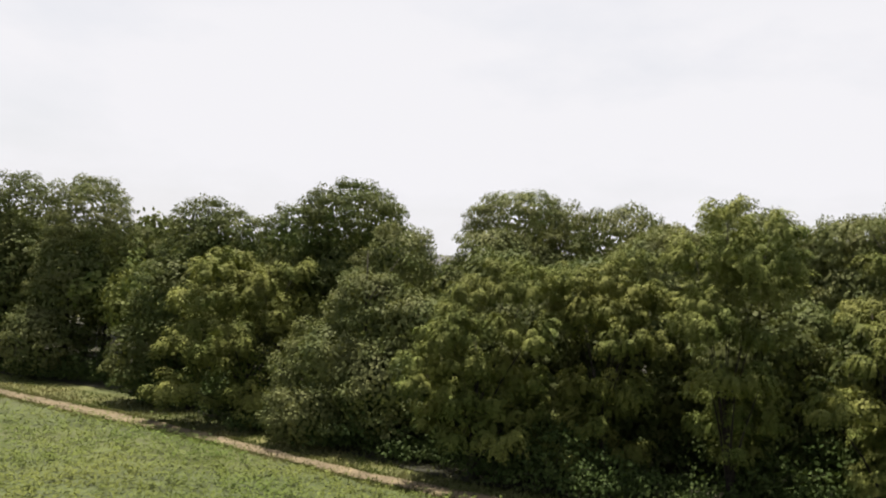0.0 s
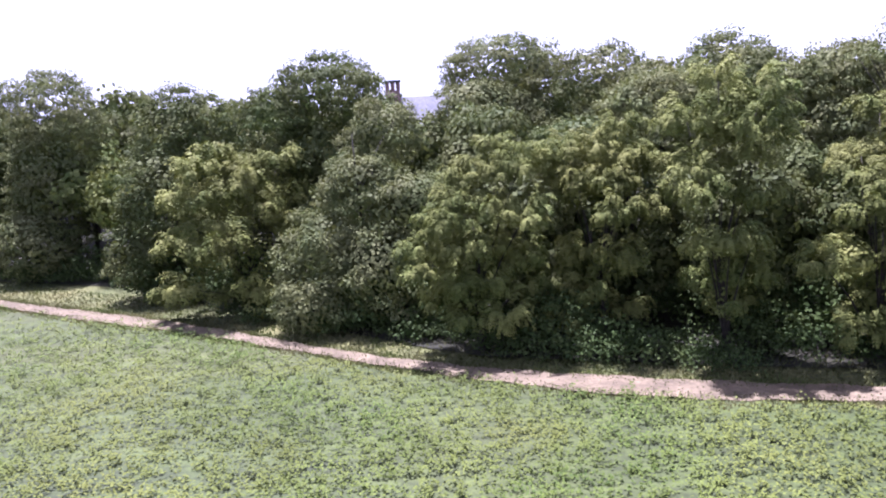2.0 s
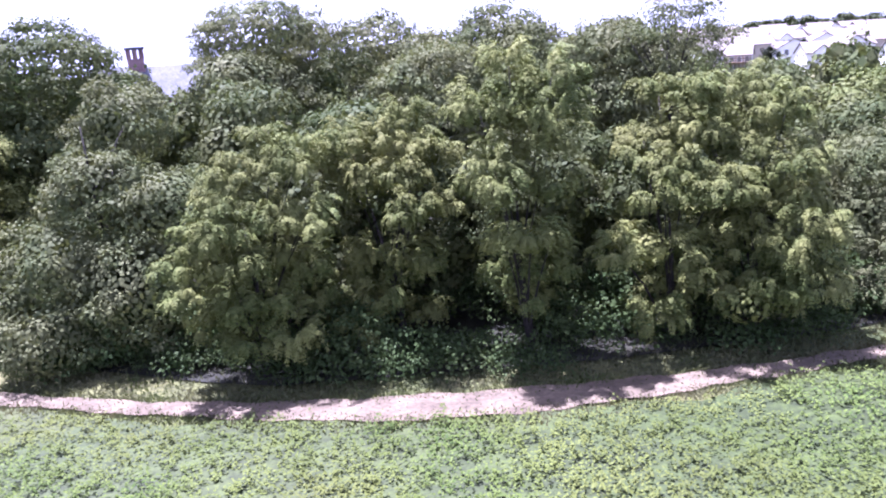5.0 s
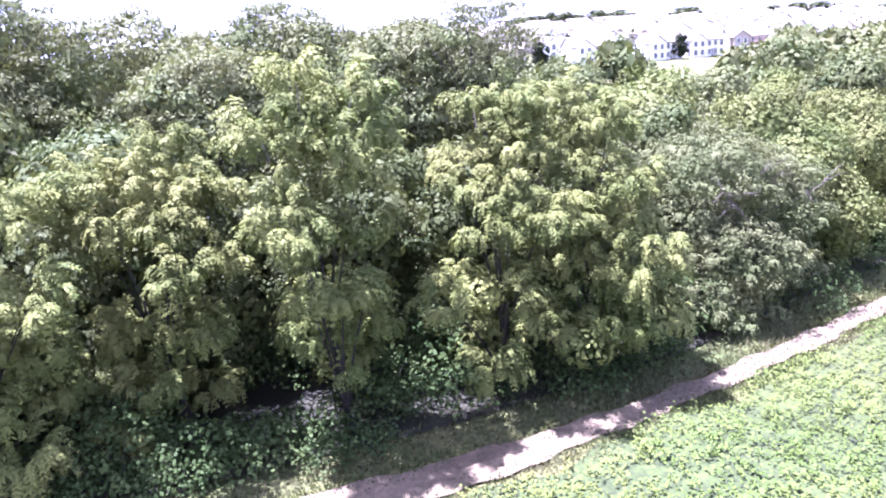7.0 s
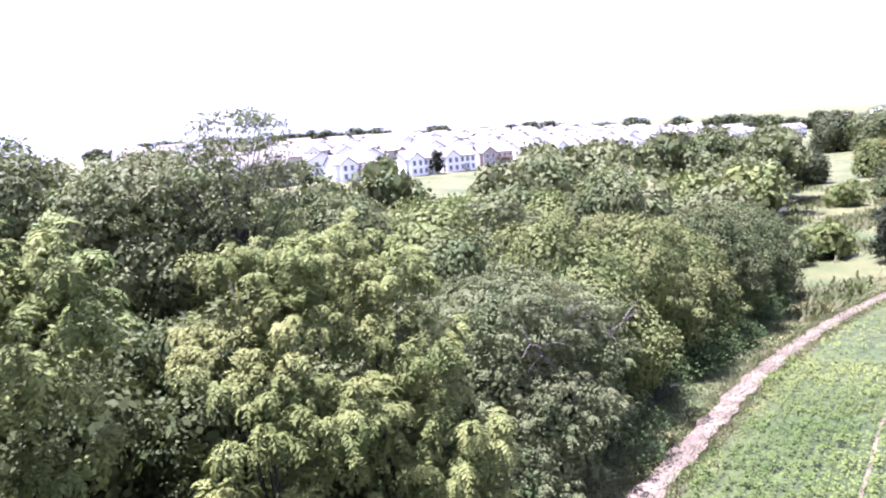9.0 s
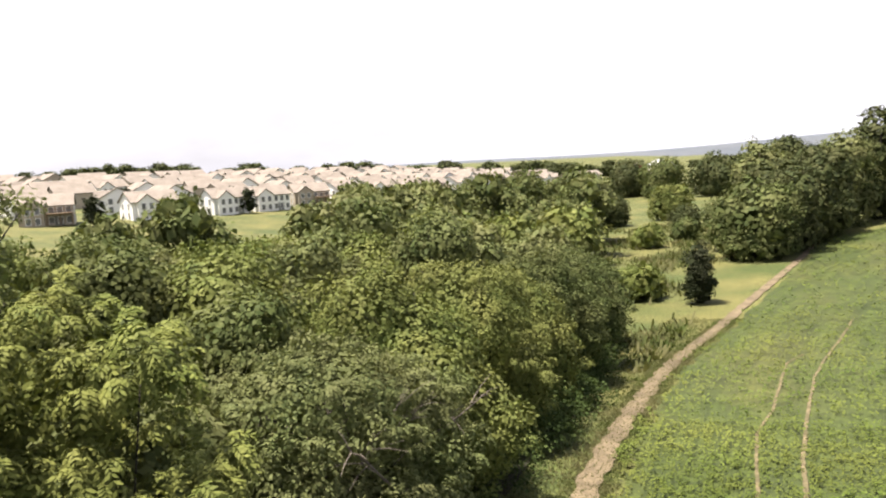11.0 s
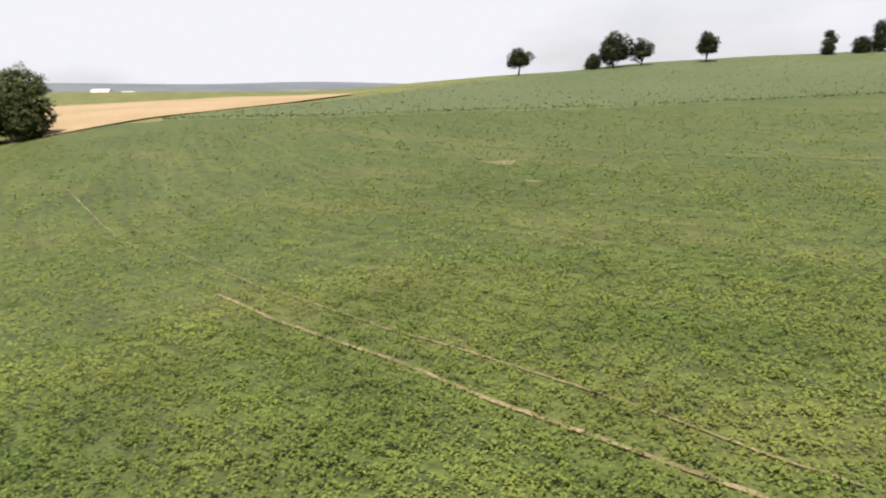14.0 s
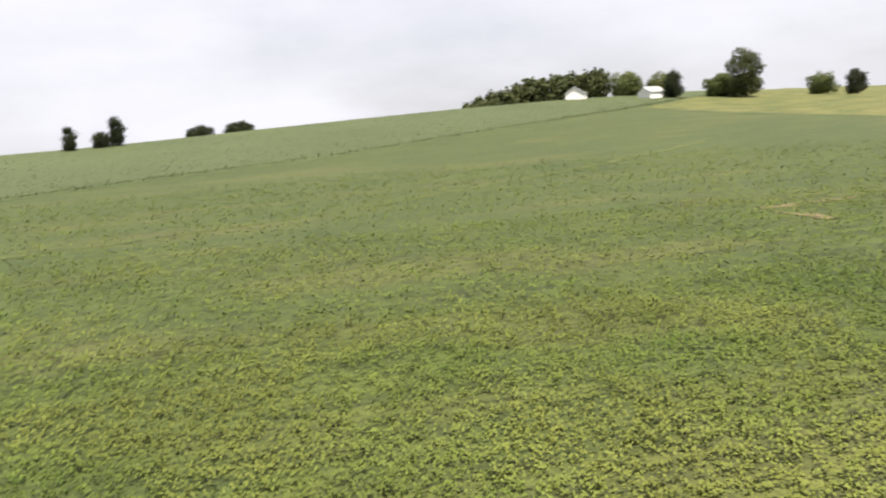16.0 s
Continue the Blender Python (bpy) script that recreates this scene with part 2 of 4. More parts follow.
def land(x, y):
    """Height of the ground: a hillside that rises to the south, a hollow to the east, rising lawns to the north."""
    x, y = np.asarray(x, float), np.asarray(y, float)
    u = 0.4 * x * (1 - step((y + 60) / 70)) - 0.9 * y
    h = 0.7 + 0.03 * np.clip(u, -60, 230) + 0.00034 * np.clip(u - 50, 0, 170) ** 2 * (1 - 0.9 * step((x - 90) / 130))
    h = h - 3.2 * step((x - 25) / 45) * step((y + 50) / 55) * (1 - step((y - 45) / 90))
    h = h + 14.0 * step((y - 40) / 330) - 0.05 * np.clip(u - 240, 0, 400)
    far, way = np.hypot(x - 15, y - 9), np.degrees(np.arctan2(x - 15, y - 9)) % 360
    shoulder = np.interp(way, [126, 135, 141, 147, 157, 165, 170, 177, 185, 193, 200, 222, 245], [0, 0.3, 0.25, 0, -0.1, 0.1, 0.3, 0.65, 1.0, 1.3, 1.45, 1.5, 0])
    return h + np.minimum(far, 380) * np.radians(shoulder) * step((far - 50) / 180)


def ground_z(x, y):
    return float(land(x, y))


# the worn path along the field's edge: x, y
PATH_X = [-120, -60, -35, -21, -10, -4, 0, 5, 9, 13, 17, 21, 28, 36, 50, 58, 67, 76, 90, 104, 120]
PATH_Y = [95, 66, 49.9, 39.8, 32.6, 27.8, 25.0, 22.3, 20.9, 19.9, 19.1, 18.5, 18.0, 17.8, 16.7, 15.5, 13.4, 11.0, 7.2, 3.4, -0.5]


def path_y(x):
    x = np.asarray(x, float)
    return sum(np.interp(x + d, PATH_X, PATH_Y) for d in (-3, -1.5, 0, 1.5, 3)) / 5


def strip(name, xs, low, high, rise, material, across=8):
    """A sheet over the land between two lines y = low(x) and y = high(x)."""
    f = np.linspace(0, 1, across + 1)
    X = np.repeat(xs[:, None], across + 1, 1)
    Y = low(xs)[:, None] * (1 - f) + high(xs)[:, None] * f
    Z = land(X, Y) + rise
    n = len(xs)
    v = np.stack([X, Y, Z], -1).reshape(-1, 3)
    w = across + 1
    faces = [(i * w + j, (i + 1) * w + j, (i + 1) * w + j + 1, i * w + j + 1) for i in range(n - 1) for j in range(across)]
    return put(name, mesh_of(name, v.tolist(), faces, material))


# ---- ground ----
def build_ground():
    rad = np.r_[np.linspace(0, 60, 41), 60 * 1.045 ** np.arange(1, 100)]
    rad = np.r_[rad[rad < 4800], 4900]
    ang = np.linspace(0, 2 * np.pi, 181)[:-1]
    X, Y = 20 + rad[:, None] * np.cos(ang), rad[:, None] * np.sin(ang)
    Z = land(X, Y)
    v = np.stack([X, Y, Z], -1).reshape(-1, 3)
    k = len(ang)
    faces = [(i * k + j, (i + 1) * k + j, (i + 1) * k + (j + 1) % k, i * k + (j + 1) % k) for i in range(len(rad) - 1) for j in range(k)]
    g = put("ground", mesh_of("ground", v.tolist(), faces, GRASS))
    g.data.polygons.foreach_set("use_smooth", [True] * len(g.data.polygons))
    return tagged(g, "rolling meadow ground with dry green grass", "ground", kind="structure")


build_ground()
FAR_X = [-300, -116, -61, -21, 7, 38, 63, 75, 93, 105, 128, 140]
FAR_Y = [-420, -243, -193, -167, -147, -130, -107, -90, -71, -59, -46, -38]


def far_edge(x):
    return np.interp(x, FAR_X, FAR_Y)


def canopy_edge(x):
    return path_y(x) - 0.95 + 0.25 * np.sin(0.9 * x) + 0.2 * np.sin(2.3 * x + 1)


xs = np.r_[np.arange(-110, -30, 2.5), np.arange(-30, 70, 0.8), np.arange(70, 139, 2.0)]
field = strip("crop_field", xs, far_edge, lambda x: np.where(x < 118, canopy_edge(x), np.interp(x, [118, 139], [-1.5, -27])), 0.05, CANOPY, 90)
tagged(field, "wide green soybean field in leaf", "field", kind="structure")
px = np.r_[np.arange(-110, -20, 2.0), np.arange(-20, 60, 0.2), np.arange(60, 118, 1.5)]


def swell(x):
    """Where the worn path widens."""
    return np.exp(-((x - 6.5) / 6.5) ** 2) + 0.8 * np.exp(-((x + 16) / 9) ** 2)


path = strip("path", px, lambda x: path_y(x) - 0.45 - 0.07 * np.sin(1.7 * x) - 0.05 * np.sin(5.1 * x) - 0.5 * swell(x), lambda x: path_y(x) + 0.36 + 0.07 * np.sin(2.1 * x + 2) + 0.05 * np.sin(4.3 * x) + 0.45 * swell(x), 0.075, SOIL, 6)
tagged(path, "worn dry dirt path along the field edge", "path", kind="structure")
wx = np.arange(137, 206, 4.0)
wheat = strip("wheat_field", wx, lambda x: -40 - (x - 137) * 0.1 - 60 * step((x - 134) / 12), lambda x: -29 - (x - 137) * 0.25, 0.25, WHEAT, 12)
tagged(wheat, "ripe tan wheat field on the rise", "field", kind="structure")


# ---- trees ----
def bough(rng, leaves, pairs, long, leaf, wide):
    """A twig that points along +x with compound leaves that arch away from it and droop, as n x 4 x 3 leaflets."""
    out = []
    f = np.linspace(0.15, 1.0, leaves)
    sgn = np.where(np.arange(leaves) % 2 == 0, 1.0, -1.0)
    az = sgn * rng.uniform(0.25, 1.5, leaves) * (1.25 - 0.75 * f)
    root = np.stack([f * long, 0 * f, 0.28 * long * np.sin(f * 2.2)], -1)
    size = rng.uniform(0.75, 1.2, leaves) * long * 0.78
    hang = rng.uniform(1.4, 2.4, leaves)
    head = np.stack([np.cos(az), np.sin(az), 0 * az], -1)
    side = np.stack([-np.sin(az), np.cos(az), 0 * az], -1)
    for u in np.linspace(0.14, 1.0, pairs):
        q = 0.35 - hang * u
        base = root + (head * (np.sin(np.minimum(u * 1.25, 1.4)) * 0.72)[..., None] + np.array([0, 0, 1]) * (0.22 * u - 0.5 * hang * u * u)[:, None]) * size[:, None]
        tang = head * np.cos(q).clip(0.05)[:, None] + np.array([0, 0, 1]) * np.sin(q)[:, None]
        for sg in (-1, 1):
            d = tang * 0.62 + side * sg * 0.8 - (0, 0, 0.3) + rng.normal(0, 0.14, (leaves, 3))
            d /= np.linalg.norm(d, axis=1, keepdims=True)
            ll = (leaf * rng.uniform(0.7, 1.25, leaves))[:, None]
            w = np.cross(d, np.cross(side, tang) + rng.normal(0, 0.25, (leaves, 3)))
            w = w / np.linalg.norm(w, axis=1, keepdims=True) * wide * ll
            out.append(np.stack([base, base + d * ll * 0.45 + w, base + d * ll, base + d * ll * 0.45 - w], 1))
    return np.concatenate(out)


def bunches(rng, lobes, apart=1.12):
    """Small rounded bunches of boughs over the lobes of a crown: x, y, z, half width, half height, and the way outwards."""
    got = []
    for x, y, z, rx, rz in lobes:
        for _ in range(int(26 * rx * rz) + 10):
            d = rng.normal(0, 1, 3)
            d /= np.linalg.norm(d)
            if d[2] < -0.45:
                continue
            p = np.array([x, y, z]) + d * (rx, rx, rz) * rng.uniform(0.82, 1.06)
            if p[2] < 0.9 or rng.uniform() < (0.6 if p[2] < 2.6 else 0.3 if p[2] < 4.6 else 0):
                continue
            inside = any(((p[0] - a) ** 2 + (p[1] - b) ** 2) / (r * r) + ((p[2] - c) / h) ** 2 < 0.55 for a, b, c, r, h in lobes)
            gap = apart * rng.uniform(0.75, 1.3)
            if inside or any(((p - q[0]) ** 2).sum() < gap * gap for q in got):
                continue
            got.append((p, d))
    return got


def walnut_leaves(rng, lobes, fine):
    """Drooping compound leaves in bunches that stand off from each other, over a shaded inner crown."""
    kinds = [bough(rng, 10, 7, 0.56, 0.125, 0.2) if fine else bough(rng, 9, 5, 0.7, 0.17, 0.22) for _ in range(8)]
    lobes = [(x, y, z, max(rx - 0.45, 0.4), max(rz - 0.4, 0.4)) for x, y, z, rx, rz in lobes]
    leaves, pts = [], []
    for p, d in bunches(rng, lobes, 1.0 if fine else 1.3):
        r = rng.uniform(0.32, 0.66)
        for _ in range(int((20 if fine else 16) * r / 0.5)):
            e = rng.normal(0, 1, 3) * (1, 1, 0.8) + d * 0.5
            e /= np.linalg.norm(e)
            if e[2] < -0.3:
                continue
            a = math.atan2(e[1], e[0]) + rng.normal(0, 0.35)
            c, s = math.cos(a), math.sin(a)
            lift = 0.75 * max(e[2], 0) + rng.normal(0, 0.15)
            cl, sl = math.cos(lift), math.sin(lift)
            turn = np.array([[c, -s, 0], [s, c, 0], [0, 0, 1]]) @ np.array([[cl, 0, -sl], [0, 1, 0], [sl, 0, cl]])
            q = p + e * r * (0.55, 0.55, 0.7)
            leaves.append(kinds[rng.integers(8)] @ turn.T * rng.uniform(0.7, 1.15) + q)
        pts.append(p)
    leaves.append(core_leaves(rng, lobes, 0.66, 0.17, 0.62))
    return np.concatenate(leaves), pts


def leaf_clump(rng, count, radius, leaf, wide):
    """A rounded spray of simple leaves."""
    d = rng.normal(0, 1, (count, 3))
    d[:, 2] = abs(d[:, 2]) * 0.9 - 0.25
    d /= np.linalg.norm(d, axis=1, keepdims=True)
    base = d * (radius * rng.uniform(0.35, 1.0, count) ** 0.6)[:, None] * (1, 1, 0.75)
    tip = rng.normal(0, 0.5, (count, 3)) - (0, 0, 0.7)
    tip = tip - d * (tip * d).sum(1, keepdims=True) + d * rng.uniform(0.1, 0.6, (count, 1))
    tip /= np.linalg.norm(tip, axis=1, keepdims=True)
    w = np.cross(tip, d + rng.normal(0, 0.28, (count, 3)))
    w /= np.linalg.norm(w, axis=1, keepdims=True) + 1e-6
    ll = leaf * rng.uniform(0.7, 1.25, (count, 1))
    return np.stack([base, base + tip * ll * 0.5 + w * ll * wide, base + tip * ll, base + tip * ll * 0.5 - w * ll * wide], 1)


def crown_points(rng, count, lobes, gap, inner=0.5, outer=1.0, lowest=0.35, under=-0.75, sparse=0.0):
    """Places for clumps on the outer shells of the lobes (x, y, z, half width, half height), apart from each other."""
    got = []
    tries = 0
    size = np.array([rx * (rx + rz) for _, _, _, rx, rz in lobes])
    size = np.cumsum(size / size.sum())
    while len(got) < count and tries < count * 60:
        tries += 1
        x, y, z, rx, rz = lobes[min(int(np.searchsorted(size, rng.uniform())), len(lobes) - 1)]
        d = rng.normal(0, 1, 3)
        d /= np.linalg.norm(d)
        if d[2] < rng.uniform(-0.75, under):
            continue
        r = rng.uniform(inner, outer) ** 0.45
        p = np.array([x + d[0] * rx * r, y + d[1] * rx * r, z + d[2] * rz * r])
        if p[2] < lowest or (p[2] < sparse and rng.uniform() < 0.6) or any(((p - q) ** 2).sum() < gap * gap for q in got):
            continue
        got.append(p)
    return got


def tube(bm, pts, radii, sides=6):
    rings = []
    for i, (p, r) in enumerate(zip(pts, radii)):
        d = (pts[min(i + 1, len(pts) - 1)] - pts[max(i - 1, 0)]).normalized()
        sx = d.orthogonal().normalized()
        sy = d.cross(sx)
        rings.append([bm.verts.new(p + (sx * math.cos(k * 2 * math.pi / sides) + sy * math.sin(k * 2 * math.pi / sides)) * r) for k in range(sides)])
    for one, two in zip(rings, rings[1:]):
        for k in range(sides):
            bm.faces.new((one[k], one[(k + 1) % sides], two[(k + 1) % sides], two[k]))
    bm.faces.new(rings[-1])


def trunk_mesh(rng, points, height, thick, limbs, reach=0.86):
    bm = bmesh.new()
    top = Vector((rng.normal(0, 0.25), rng.normal(0, 0.25), height * reach))
    stem = [Vector((0, 0, -0.3)).lerp(top, f) + Vector((math.sin(f * 4 + 1) * 0.12, math.cos(f * 5) * 0.12, 0)) for f in (0, 0.15, 0.35, 0.55, 0.78, 1)]
    tube(bm, stem, [thick * k for k in (1.35, 1.0, 0.8, 0.55, 0.32, 0.1)], 8)
    order = rng.permutation(len(points))[:limbs]
    for i in order:
        p = Vector(points[i])
        f = min(max(p.z / height - 0.22, 0.12), 0.75)
        s = Vector((0, 0, -0.3)).lerp(top, f)
        mid = s.lerp(p, 0.5) + Vector((0, 0, 0.25))
        tube(bm, [s, mid, p], [thick * 0.35 * (1.1 - f), thick * 0.2 * (1.1 - f), 0.012], 5)
    me = bpy.data.meshes.new("trunk")
    bm.to_mesh(me)
    bm.free()
    me.materials.append(BARK)
    me.polygons.foreach_set("use_smooth", [True] * len(me.polygons))
    return me


def turn_z(a):
    return np.array([[math.cos(a), -math.sin(a), 0], [math.sin(a), math.cos(a), 0], [0, 0, 1]])


def turned(rng, clump, scale):
    a = rng.uniform(0, 2 * np.pi)
    c, s = np.cos(a), np.sin(a)
    return clump @ np.array([[c, s, 0], [-s, c, 0], [0, 0, 1]]) * scale


def core_leaves(rng, lobes, share, leaf=0.3, cover=0.62):
    """The shaded inner foliage: leaves close together on smaller shells inside the lobes."""
    out = []
    for x, y, z, rx, rz in lobes:
        rx, rz = rx * share, rz * share
        n = int(12.6 * rx * (rx + rz) / 2 / (cover * leaf * leaf))
        d = rng.normal(0, 1, (n, 3))
        d /= np.linalg.norm(d, axis=1, keepdims=True)
        c = d * (rx, rx, rz) * rng.uniform(0.85, 1.1, (n, 1)) + (x, y, z)
        t = np.cross(d, rng.normal(0, 1, (n, 3))) + d * rng.normal(0, 0.35, (n, 1))
        t /= np.linalg.norm(t, axis=1, keepdims=True)
        s = np.cross(d, t) * leaf * 0.33
        t = t * leaf * rng.uniform(0.7, 1.2, (n, 1))
        q = np.stack([c - t * 0.5, c + s, c + t * 0.5, c - s], 1)
        out.append(q[c[:, 2] > 0.2])
    return np.concatenate(out)


CORE = {"fine": 0.15, "broad": 0.2, "mid": 0.3, "tall": 0.3, "far": 0.95, "distant": 1.8, "deepwood": 0.45, "backwood": 1.1}


def crown_leaves(rng, lobes, style, count, gap, size):
    """Leaves of a crown as quads, and the places of its clumps."""
    if style.endswith("walnut"):
        return walnut_leaves(rng, lobes, style == "walnut")
    pts = crown_points(rng, count, lobes, gap, under=-0.75 if style in ("far", "distant") else -0.2)
    if style == "fine":
        kinds = [np.concatenate([bough(rng, 7, 5, 0.42, 0.1, 0.24) @ turn_z(a + rng.uniform(-0.5, 0.5)).T + rng.normal(0, 0.16, 3) for a in (0, 1.6, 3.1, 4.7)]) for _ in range(5)] + [leaf_clump(rng, 150, 0.5, 0.105, 0.28) for _ in range(3)]
    elif style == "far":
        kinds = [leaf_clump(rng, 60, 0.8, 0.21, 0.38) for _ in range(5)]
    elif style == "tall":
        kinds = [leaf_clump(rng, 150, 0.58, 0.135, 0.34) for _ in range(6)]
    elif style == "distant":
        kinds = [leaf_clump(rng, 11, 0.85, 0.75, 0.45) for _ in range(5)]
    elif style == "mid":
        kinds = [leaf_clump(rng, 140, 0.58, 0.125, 0.31) for _ in range(6)]
    elif style == "deepwood":
        kinds = [leaf_clump(rng, 52, 0.62, 0.18, 0.34) for _ in range(6)]
    elif style == "backwood":
        kinds = [leaf_clump(rng, 20, 0.62, 0.3, 0.4) for _ in range(6)]
    elif style == "thin":
        kinds = [leaf_clump(rng, 95, 0.5, 0.11, 0.3) for _ in range(6)]
    elif style == "weed":
        kinds = [leaf_clump(rng, 20, 0.6, 0.22, 0.36) for _ in range(6)]
    else:
        kinds = [leaf_clump(rng, 190, 0.6, 0.135, 0.31) for _ in range(6)]
    leaves = [turned(rng, kinds[rng.integers(len(kinds))], size * rng.uniform(0.72, 1.25)) + p for p in pts]
    if style in CORE:
        leaves.append(core_leaves(rng, lobes, 0.86, CORE[style], 0.42))
    return np.concatenate(leaves), pts


def tree(seed, x, y, lobes, style, material, count=120, gap=0.5, size=1.0, thick=0.16, limbs=24, label="", category="tree", group="", name="tree"):
    rng = np.random.default_rng(seed)
    height = max(z + rz for _, _, z, _, rz in lobes)
    leaves, pts = crown_leaves(rng, lobes, style, count, gap, size)
    root = new(name)
    root.matrix_basis = pose(x, y, ground_z(x, y))
    put("trunk", trunk_mesh(rng, pts, height, thick, limbs, 0.5 if style.endswith("walnut") else 0.86), root)
    put("crown", quads("crown", leaves, material), root)
    return tagged(root, label, category, group)


def lobed(seed, height, radius, foot=0.8, count=6):
    """Overlapping ellipsoids that make an uneven crown."""
    rng = np.random.default_rng(seed)
    mid = (height + foot) / 2
    lobes = [(0, 0, mid, radius * 0.8, (height - foot) / 2)]
    for i in range(count):
        f = (i + 0.5) / count
        z = foot + (height - foot) * (0.12 + 0.72 * f)
        reach = radius * (0.62 if f > 0.75 else 0.85) * rng.uniform(0.5, 0.8)
        a = i * 2.4 + rng.uniform(-0.5, 0.5)
        r = radius * rng.uniform(0.38, 0.6)
        lobes.append((reach * math.cos(a), reach * math.sin(a), z, r, r * rng.uniform(0.8, 1.3)))
    lobes.append((0.1, 0, foot + 0.22 * (height - foot), radius * 0.88, 0.24 * (height - foot)))
    return lobes


# walnut trees of the front edge, each with its own lobes: x, y, z, half width, half height
WALNUT_A = [(0.1, 0.2, 8.25, 1.8, 1.65), (-1.05, -0.2, 7.0, 1.05, 1.4), (1.0, -0.1, 7.2, 1.05, 1.1), (-1.35, -0.6, 5.5, 0.95, 1.15), (0.9, -1.0, 5.6, 0.9, 0.9), (-0.35, -0.75, 4.1, 1.35, 1.0), (0.0, 0.5, 2.3, 1.35, 1.8)]
WALNUT_B = [(0.34, 1.41, 6.96, 2.06, 1.42), (0.67, -0.15, 6.01, 1.44, 1.08), (-0.76, 0.74, 5.72, 1.47, 1.47), (0.46, -1.55, 5.11, 1.05, 0.68), (-0.16, -1.15, 3.31, 0.85, 0.74), (-0.5, 0.9, 1.3, 2.1, 2.4)]
WALNUT_C = [(1.46, 1.02, 6.77, 1.53, 1.08), (0.19, 0.69, 5.55, 1.59, 1.33), (1.38, -0.19, 5.18, 1.28, 1.12), (-0.7, -0.2, 4.87, 1.02, 1.11), (-1.14, -0.19, 3.81, 1.48, 1.65), (0.64, 1.12, 3.07, 2.14, 2.23), (-1.97, -0.65, 2.55, 0.86, 0.86), (0.4, -0.65, 1.75, 1.25, 1.0), (-0.48, -0.2, 2.11, 1.52, 1.33)]
WALNUT_D = [(1.14, 1.12, 6.9, 1.8, 1.6), (0.3, 0.51, 5.89, 1.42, 1.23), (-1.27, -0.79, 3.53, 1.39, 1.25), (0.4, -0.87, 4.98, 1.65, 1.13), (-1.41, -0.68, 1.01, 1.02, 0.92), (0.85, 0.71, 1.06, 1.42, 2.24)]
WALNUT_E = [(1.18, 1.91, 6.67, 1.88, 1.98), (0.83, 0.12, 4.91, 1.49, 1.69), (0.42, -0.92, 3.49, 1.39, 1.65), (-1.51, -1.06, 1.77, 1.71, 1.15), (-0.07, -1.12, 1.96, 1.39, 1.74), (-0.84, 1.07, 2.89, 1.69, 1.69)]
FEATHER = [(0.24, 0.77, 4.65, 2.37, 1.73), (-0.86, 0.65, 2.84, 1.9, 1.9), (-0.53, -0.89, 2.06, 1.89, 1.89), (-1.38, -0.42, 0.95, 1.88, 1.25), (-1.77, 1.12, 1.93, 1.26, 1.68), (2.04, -0.4, 3.45, 1.81, 2.03), (2.26, -0.83, 1.57, 1.38, 1.61)]
WALNUT_H = [(-1.2, 0.2, 5.49, 2.75, 2.29), (0.81, 1.87, 6.15, 2.51, 1.88), (2.83, 2.29, 5.4, 1.88, 1.88), (-1.58, -1.07, 3.35, 2.23, 2.23), (0.63, 0.13, 2.45, 2.73, 2.43), (1.0, -2.05, 0.7, 2.02, 1.16), (-2.49, -1.38, 1.71, 1.51, 1.8)]
GREY_I = [(-0.09, 0.28, 5.73, 2.15, 1.89), (2.02, -0.64, 4.93, 2.1, 1.83), (-1.5, -0.35, 3.45, 2.41, 1.87), (0.87, -1.17, 2.42, 2.87, 2.35), (-2.29, -1.46, 1.3, 2.1, 1.58), (1.0, 3.34, 8.03, 2.05, 1.76)]
BROAD_J = [(0.53, 0.29, 10.3, 3.12, 2.27), (-2.16, -0.25, 9.47, 2.27, 1.98), (2.18, -0.34, 8.76, 1.94, 1.66), (-0.18, 0.17, 7.28, 3.12, 2.27), (-0.37, 0.14, 4.0, 2.57, 2.57)]
BROAD_K = [(0.13, 1.16, 7.81, 2.62, 4.11), (1.73, 1.75, 8.59, 2.62, 2.99), (-0.28, -1.17, 4.62, 2.52, 3.95), (-1.58, -1.74, 2.43, 2.17, 2.17)]
BROAD_M = [(0.45, 1.38, 10.15, 3.3, 3.77), (0.15, 0.09, 5.28, 2.79, 6.04), (-0.59, -1.46, 2.25, 2.75, 2.75)]
BROAD_N = [(0.33, 1.0, 10.08, 3.12, 4.68), (1.25, -0.78, 5.35, 3.03, 5.56), (-1.58, -0.22, 6.3, 3.13, 5.73)]
SILVER_O = [(-0.39, 1.58, 11.94, 4.24, 2.75), (2.41, 1.16, 11.38, 2.54, 2.54), (-2.08, -2.26, 9.28, 3.12, 2.34), (0.05, -0.49, 8.04, 3.66, 2.85)]
SILVER_P = [(-0.89, 1.3, 10.62, 2.99, 2.25), (1.08, -1.37, 9.55, 2.5, 2.15), (-0.19, 0.07, 7.6, 3.29, 2.56)]
SILVER_Q = [(-0.27, 1.22, 10.63, 2.22, 1.71), (0.28, -1.22, 9.7, 1.79, 1.79), (-0.01, 0.01, 7.71, 2.33, 2.33)]
CREST_R = [(-0.13, 0.11, 9.45, 2.28, 1.61), (1.28, -0.9, 9.09, 1.88, 1.48), (-1.41, 0.94, 9.06, 1.61, 1.34), (0.26, -0.15, 7.56, 2.69, 1.88)]
CREST_S = [(0.23, 0.46, 9.19, 2.49, 1.38), (-1.37, -0.03, 8.78, 1.88, 1.34), (1.41, -0.01, 8.33, 1.94, 1.66), (-0.28, -0.42, 7.17, 2.42, 1.88)]
